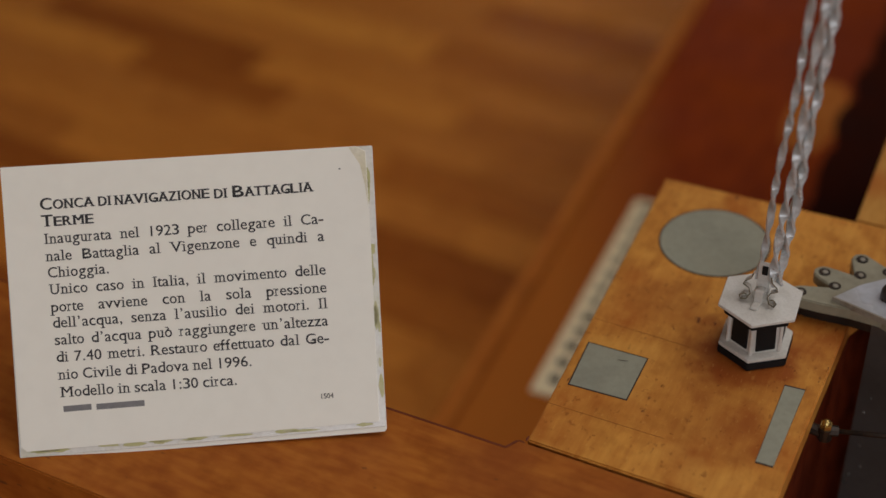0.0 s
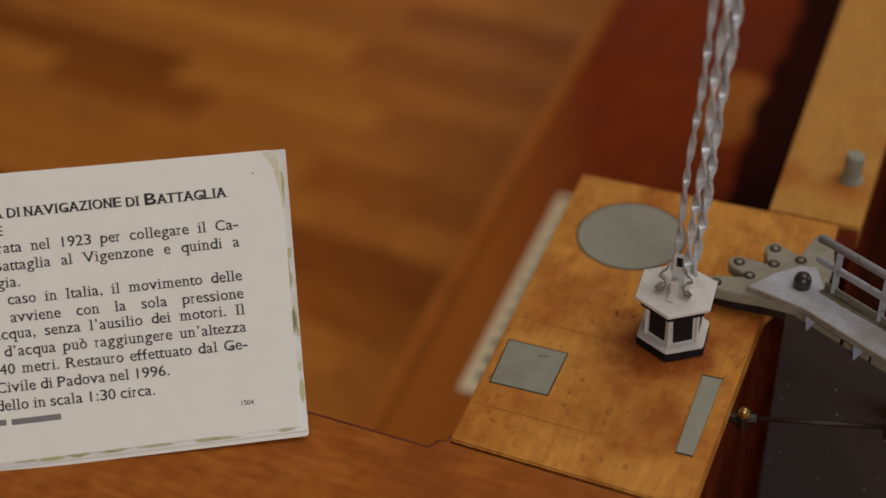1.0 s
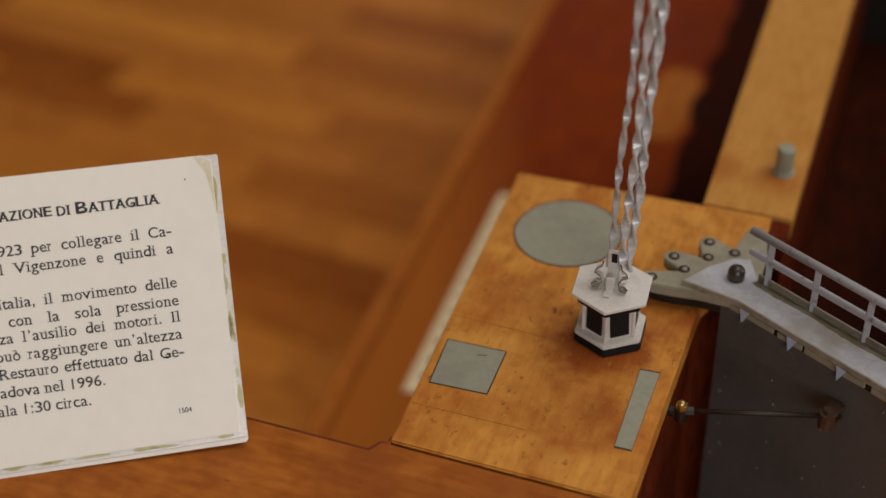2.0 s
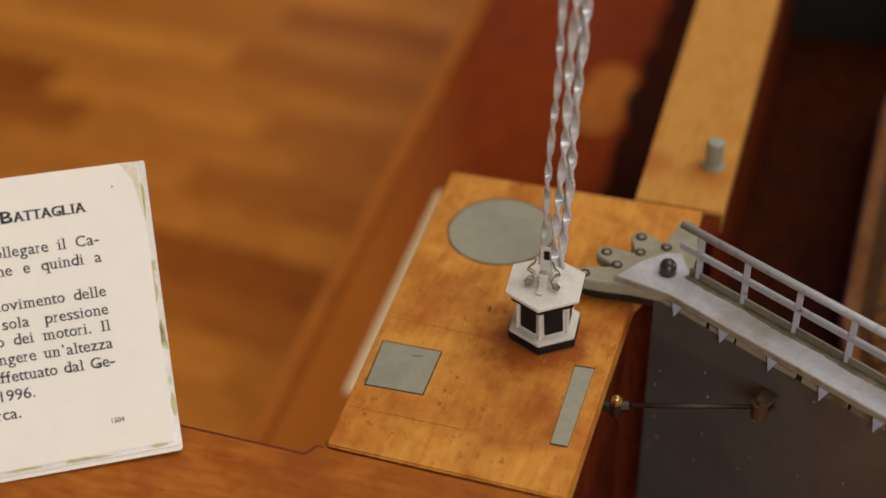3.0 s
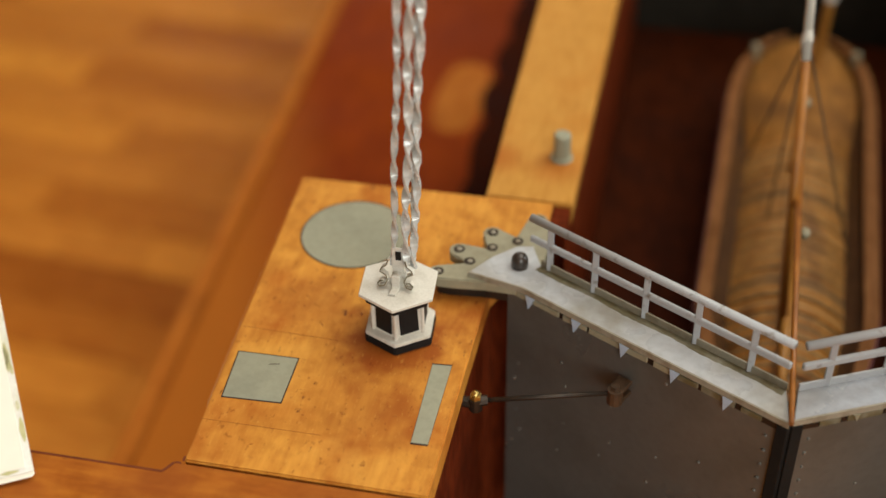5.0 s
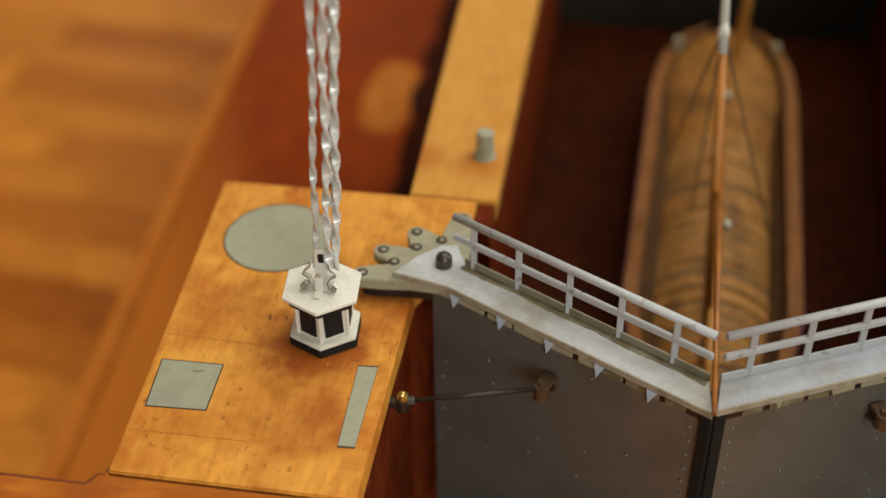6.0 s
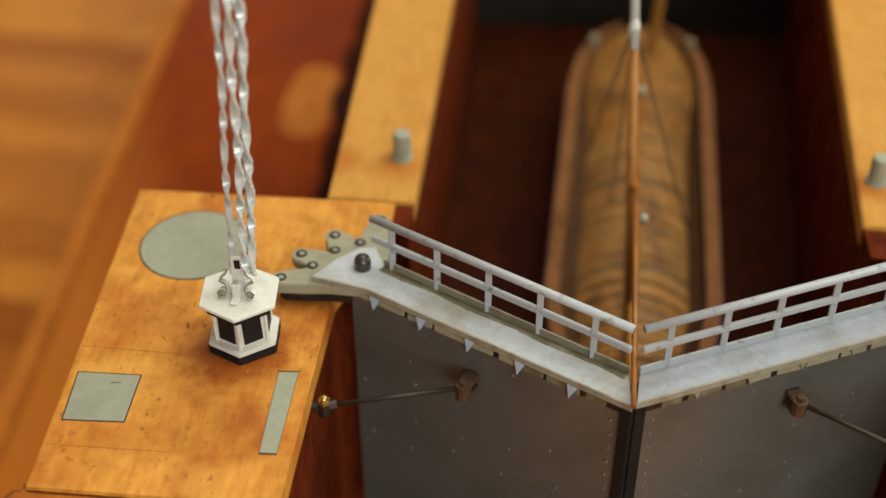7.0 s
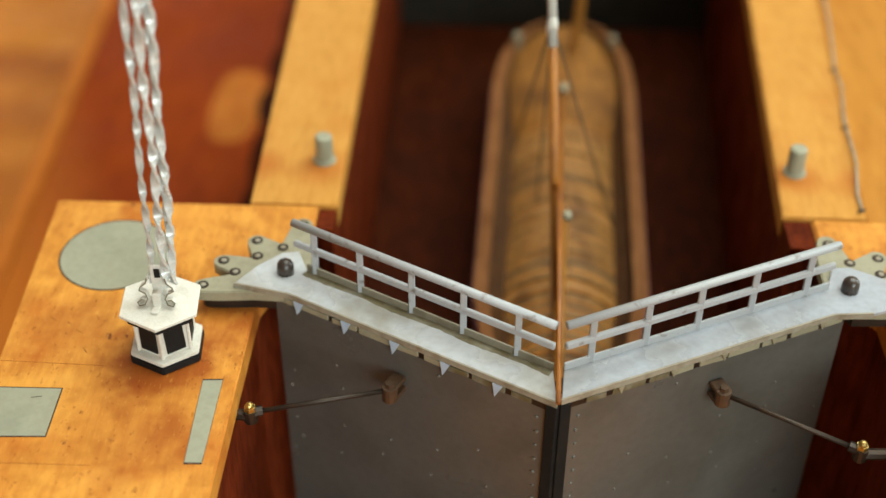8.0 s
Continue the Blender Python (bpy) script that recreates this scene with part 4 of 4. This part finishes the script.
def card():
    U, c = Vector((0.87666, 0.48087, 0.01497)), Vector((-214.2, -93.5, 46.6))
    V = Vector((0.3072, -0.53555, -0.78665))
    N = V.cross(U).normalized()
    if N.y > 0:
        N = -N
    g = root("text_card", (-200, -122, 0), "folded white caption card in a yellowed clear sleeve", "caption card")
    at = lambda u, v, w: c + U * u + V * v + N * w  # noqa: E731

    def sheet(pts, w0, w1, r=0.0):
        bm = bmesh.new()
        lo, hi = [bm.verts.new(at(u, v, w0)) for u, v in pts], [bm.verts.new(at(u, v, w1)) for u, v in pts]
        bm.faces.new(lo[::-1]), bm.faces.new(hi)
        for i in range(len(pts)):
            j = (i + 1) % len(pts)
            bm.faces.new((lo[i], lo[j], hi[j], hi[i]))
        return soften(bm, r, 1)

    part("backing", sheet([(-73.2, -57.6), (74.2, -55.2), (72.5, 56.3), (71.6, 57.2), (-73.2, 58.9), (-74, 57.6)], -1.7, -0.6, 0.2), M_PAPER, g, "white backing card")
    part("sleeve", sheet([(-73.0, -58.0), (74.6, -55.6), (75.0, -55.0), (72.4, 55.0), (-73.6, 57.6)], -0.5, -0.1, 0.1), M_SLEEVE, g, "yellowed clear plastic sleeve")
    paper = part("paper", sheet([(-73.0, -57.8), (68.5, -55.8), (72.2, -53.6), (71.8, -20), (70.6, 20), (69.8, 52.9), (-70.6, 55.2), (-72.8, 53.2)], -0.1, 0.15), M_PAPER, g, "white printed paper")
    part("stand_leg", join(sheet([(-30, -30), (30, -30), (30, -26), (-30, -26)], -3.2, -1.7),
                           prism([tuple((at(u, -28, -2.4)).xy + Vector((0, o))) for u, o in ((-30, 0), (30, 0), (30, 1.4), (-30, 1.4))], -40, at(0, -28, -2.4).z)), M_PAPER, g)
    stain = bmesh.new()
    rng = random.Random(4)
    for k in range(26):
        if k % 2:
            u, v = 71.8 + rng.uniform(-0.5, 0.8), rng.uniform(-52, 50)
            a, b = rng.uniform(0.5, 1.2), rng.uniform(2, 6)
        else:
            u, v = rng.uniform(-70, 66), 54.6 + rng.uniform(-0.2, 0.5)
            v += -0.016 * u * 0.9
            a, b = rng.uniform(3, 8), rng.uniform(0.4, 0.9)
        vs = [stain.verts.new(at(u + a * math.cos(t) * rng.uniform(0.7, 1.2), v + b * math.sin(t) * rng.uniform(0.7, 1.2), 0.02)) for t in [math.pi * i / 5 for i in range(10)]]
        stain.faces.new(vs)
    tagged(part("glue_stains", stain, M_GLUE, g, "yellow-green old glue stains"), kind="stuff")

    part("corner_stain", sheet([(65.5, -55.6), (68.4, -55.6), (72.0, -53.4), (71.7, -32), (70.9, -41), (69.6, -48.6)], 0.15, 0.19), M_YELLOWED, paper, "yellowed stain at the paper's corner")
    rows = [
        ("Inaugurata nel 1923 per collegare il Ca-", -26.4, 1), ("nale Battaglia al Vigenzone e quindi a", -19.5, 1), ("Chioggia.", -13.0, 0),
        ("Unico caso in Italia, il movimento delle", -6.3, 1), ("porte avviene con la sola pressione", 0.7, 1),
        ("dell’acqua, senza l’ausilio dei motori. Il", 7.0, 1), ("salto d’acqua può raggiungere un’altezza", 13.8, 1),
        ("di 7.40 metri. Restauro effettuato dal Ge-", 20.6, 1), ("nio Civile di Padova nel 1996.", 27.6, 0), ("Modello in scala 1:30 circa.", 34.6, 0)]
    left = lambda v: -58.2 + (v + 40) * 0.032  # noqa: E731
    right = lambda v: 53.7 - (v + 26) * 0.026  # noqa: E731

    def write(name, items, heavy=0.07):
        """Each line is laid twice, a hair apart, for the weight of its strokes."""
        verts, faces, feet = [], [], []
        for item in items:
            set_word((verts, faces, feet), *item)
        n = len(verts)
        me = bpy.data.meshes.new(name)
        places = [at(u, v, 0.22) for u, v in verts] + [at(u + heavy, v + heavy * 0.3, 0.25) for u, v in verts]
        faces = faces + [[n + i for i in f] for f in faces]
        for l, r, v, t in feet:
            m_ = len(places)
            places += [at(l, v, 0.28), at(r + heavy, v, 0.28), at(r + heavy, v + t, 0.28), at(l, v + t, 0.28)]
            faces.append([m_, m_ + 1, m_ + 2, m_ + 3] if t > 0 else [m_ + 3, m_ + 2, m_ + 1, m_])
        me.from_pydata([p / 1000 + Vector((0, 0, H)) - BASE[g] for p in places], [], faces)
        me.materials.append(M_INK)
        ob = new(name, me)
        ob.parent = paper
        BASE[ob] = BASE[g]
    write("title_line", [("C", -58.6, -40.0, 7.0, 6.9, 5.2), ("ONCA", -53.2, -40.0, 5.6, 5.6, 16.4), ("DI", -35.2, -39.9, 5.6, 5.6, 5.4),
                         ("NAVIGAZIONE", -28.8, -39.8, 5.6, 5.6, 38.2), ("DI", 11.0, -39.4, 5.6, 5.6, 5.4), ("B", 18.2, -39.3, 7.0, 6.9, 4.9), ("ATTAGLIA", 23.2, -39.3, 5.6, 5.6, 27.0)], 0.38)
    write("title_line", [("T", -58.4, -33.3, 7.0, 6.9, 4.8), ("ERME", -53.5, -33.3, 5.6, 5.6, 16.2)], 0.38)
    size, high = 6.37, 6.1
    for text, v, full in rows:
        ws = text.split(" ")
        x, gap = left(v), 0.25 * size
        if full:
            gap = (right(v) - x - sum(word_width(w, size) for w in ws)) / (len(ws) - 1)
        items = []
        for w in ws:
            items.append((w, x, v, size, high))
            x += word_width(w, size) + gap
        write("text_line", items, 0.12)
    for u0, u1 in ((-54.8, -43.6), (-41.6, -22.4)):
        part("signature_bar", sheet([(u0, 38.2), (u1, 38.0), (u1, 40.3), (u0, 40.5)], 0.17, 0.22), M_BAR, paper, "grey bar of small writing")
    part("pin_hole", sheet([(61.2, -47.6), (61.8, -47.6), (61.8, -47.1), (61.2, -47.1)], 0.16, 0.24), M_INK, paper)
    write("number_line", [("1504", 47.2, 42.4, 2.7, 2.9, 5.4)], 0.06)


M_GLUE = paint("old_glue", (0.50, 0.47, 0.20), (0.66, 0.62, 0.42), 0.4, 0.8, 200)
M_YELLOWED = paint("yellowed_paper", (0.70, 0.64, 0.44), (0.84, 0.79, 0.66), 0.7, 1.0, 90, 0.0, 0.3, 0.05, 0.4)
M_BAR = paint("faded_ink", (0.20, 0.195, 0.19), (0.3, 0.29, 0.28), 0.7)
card()
parquet()
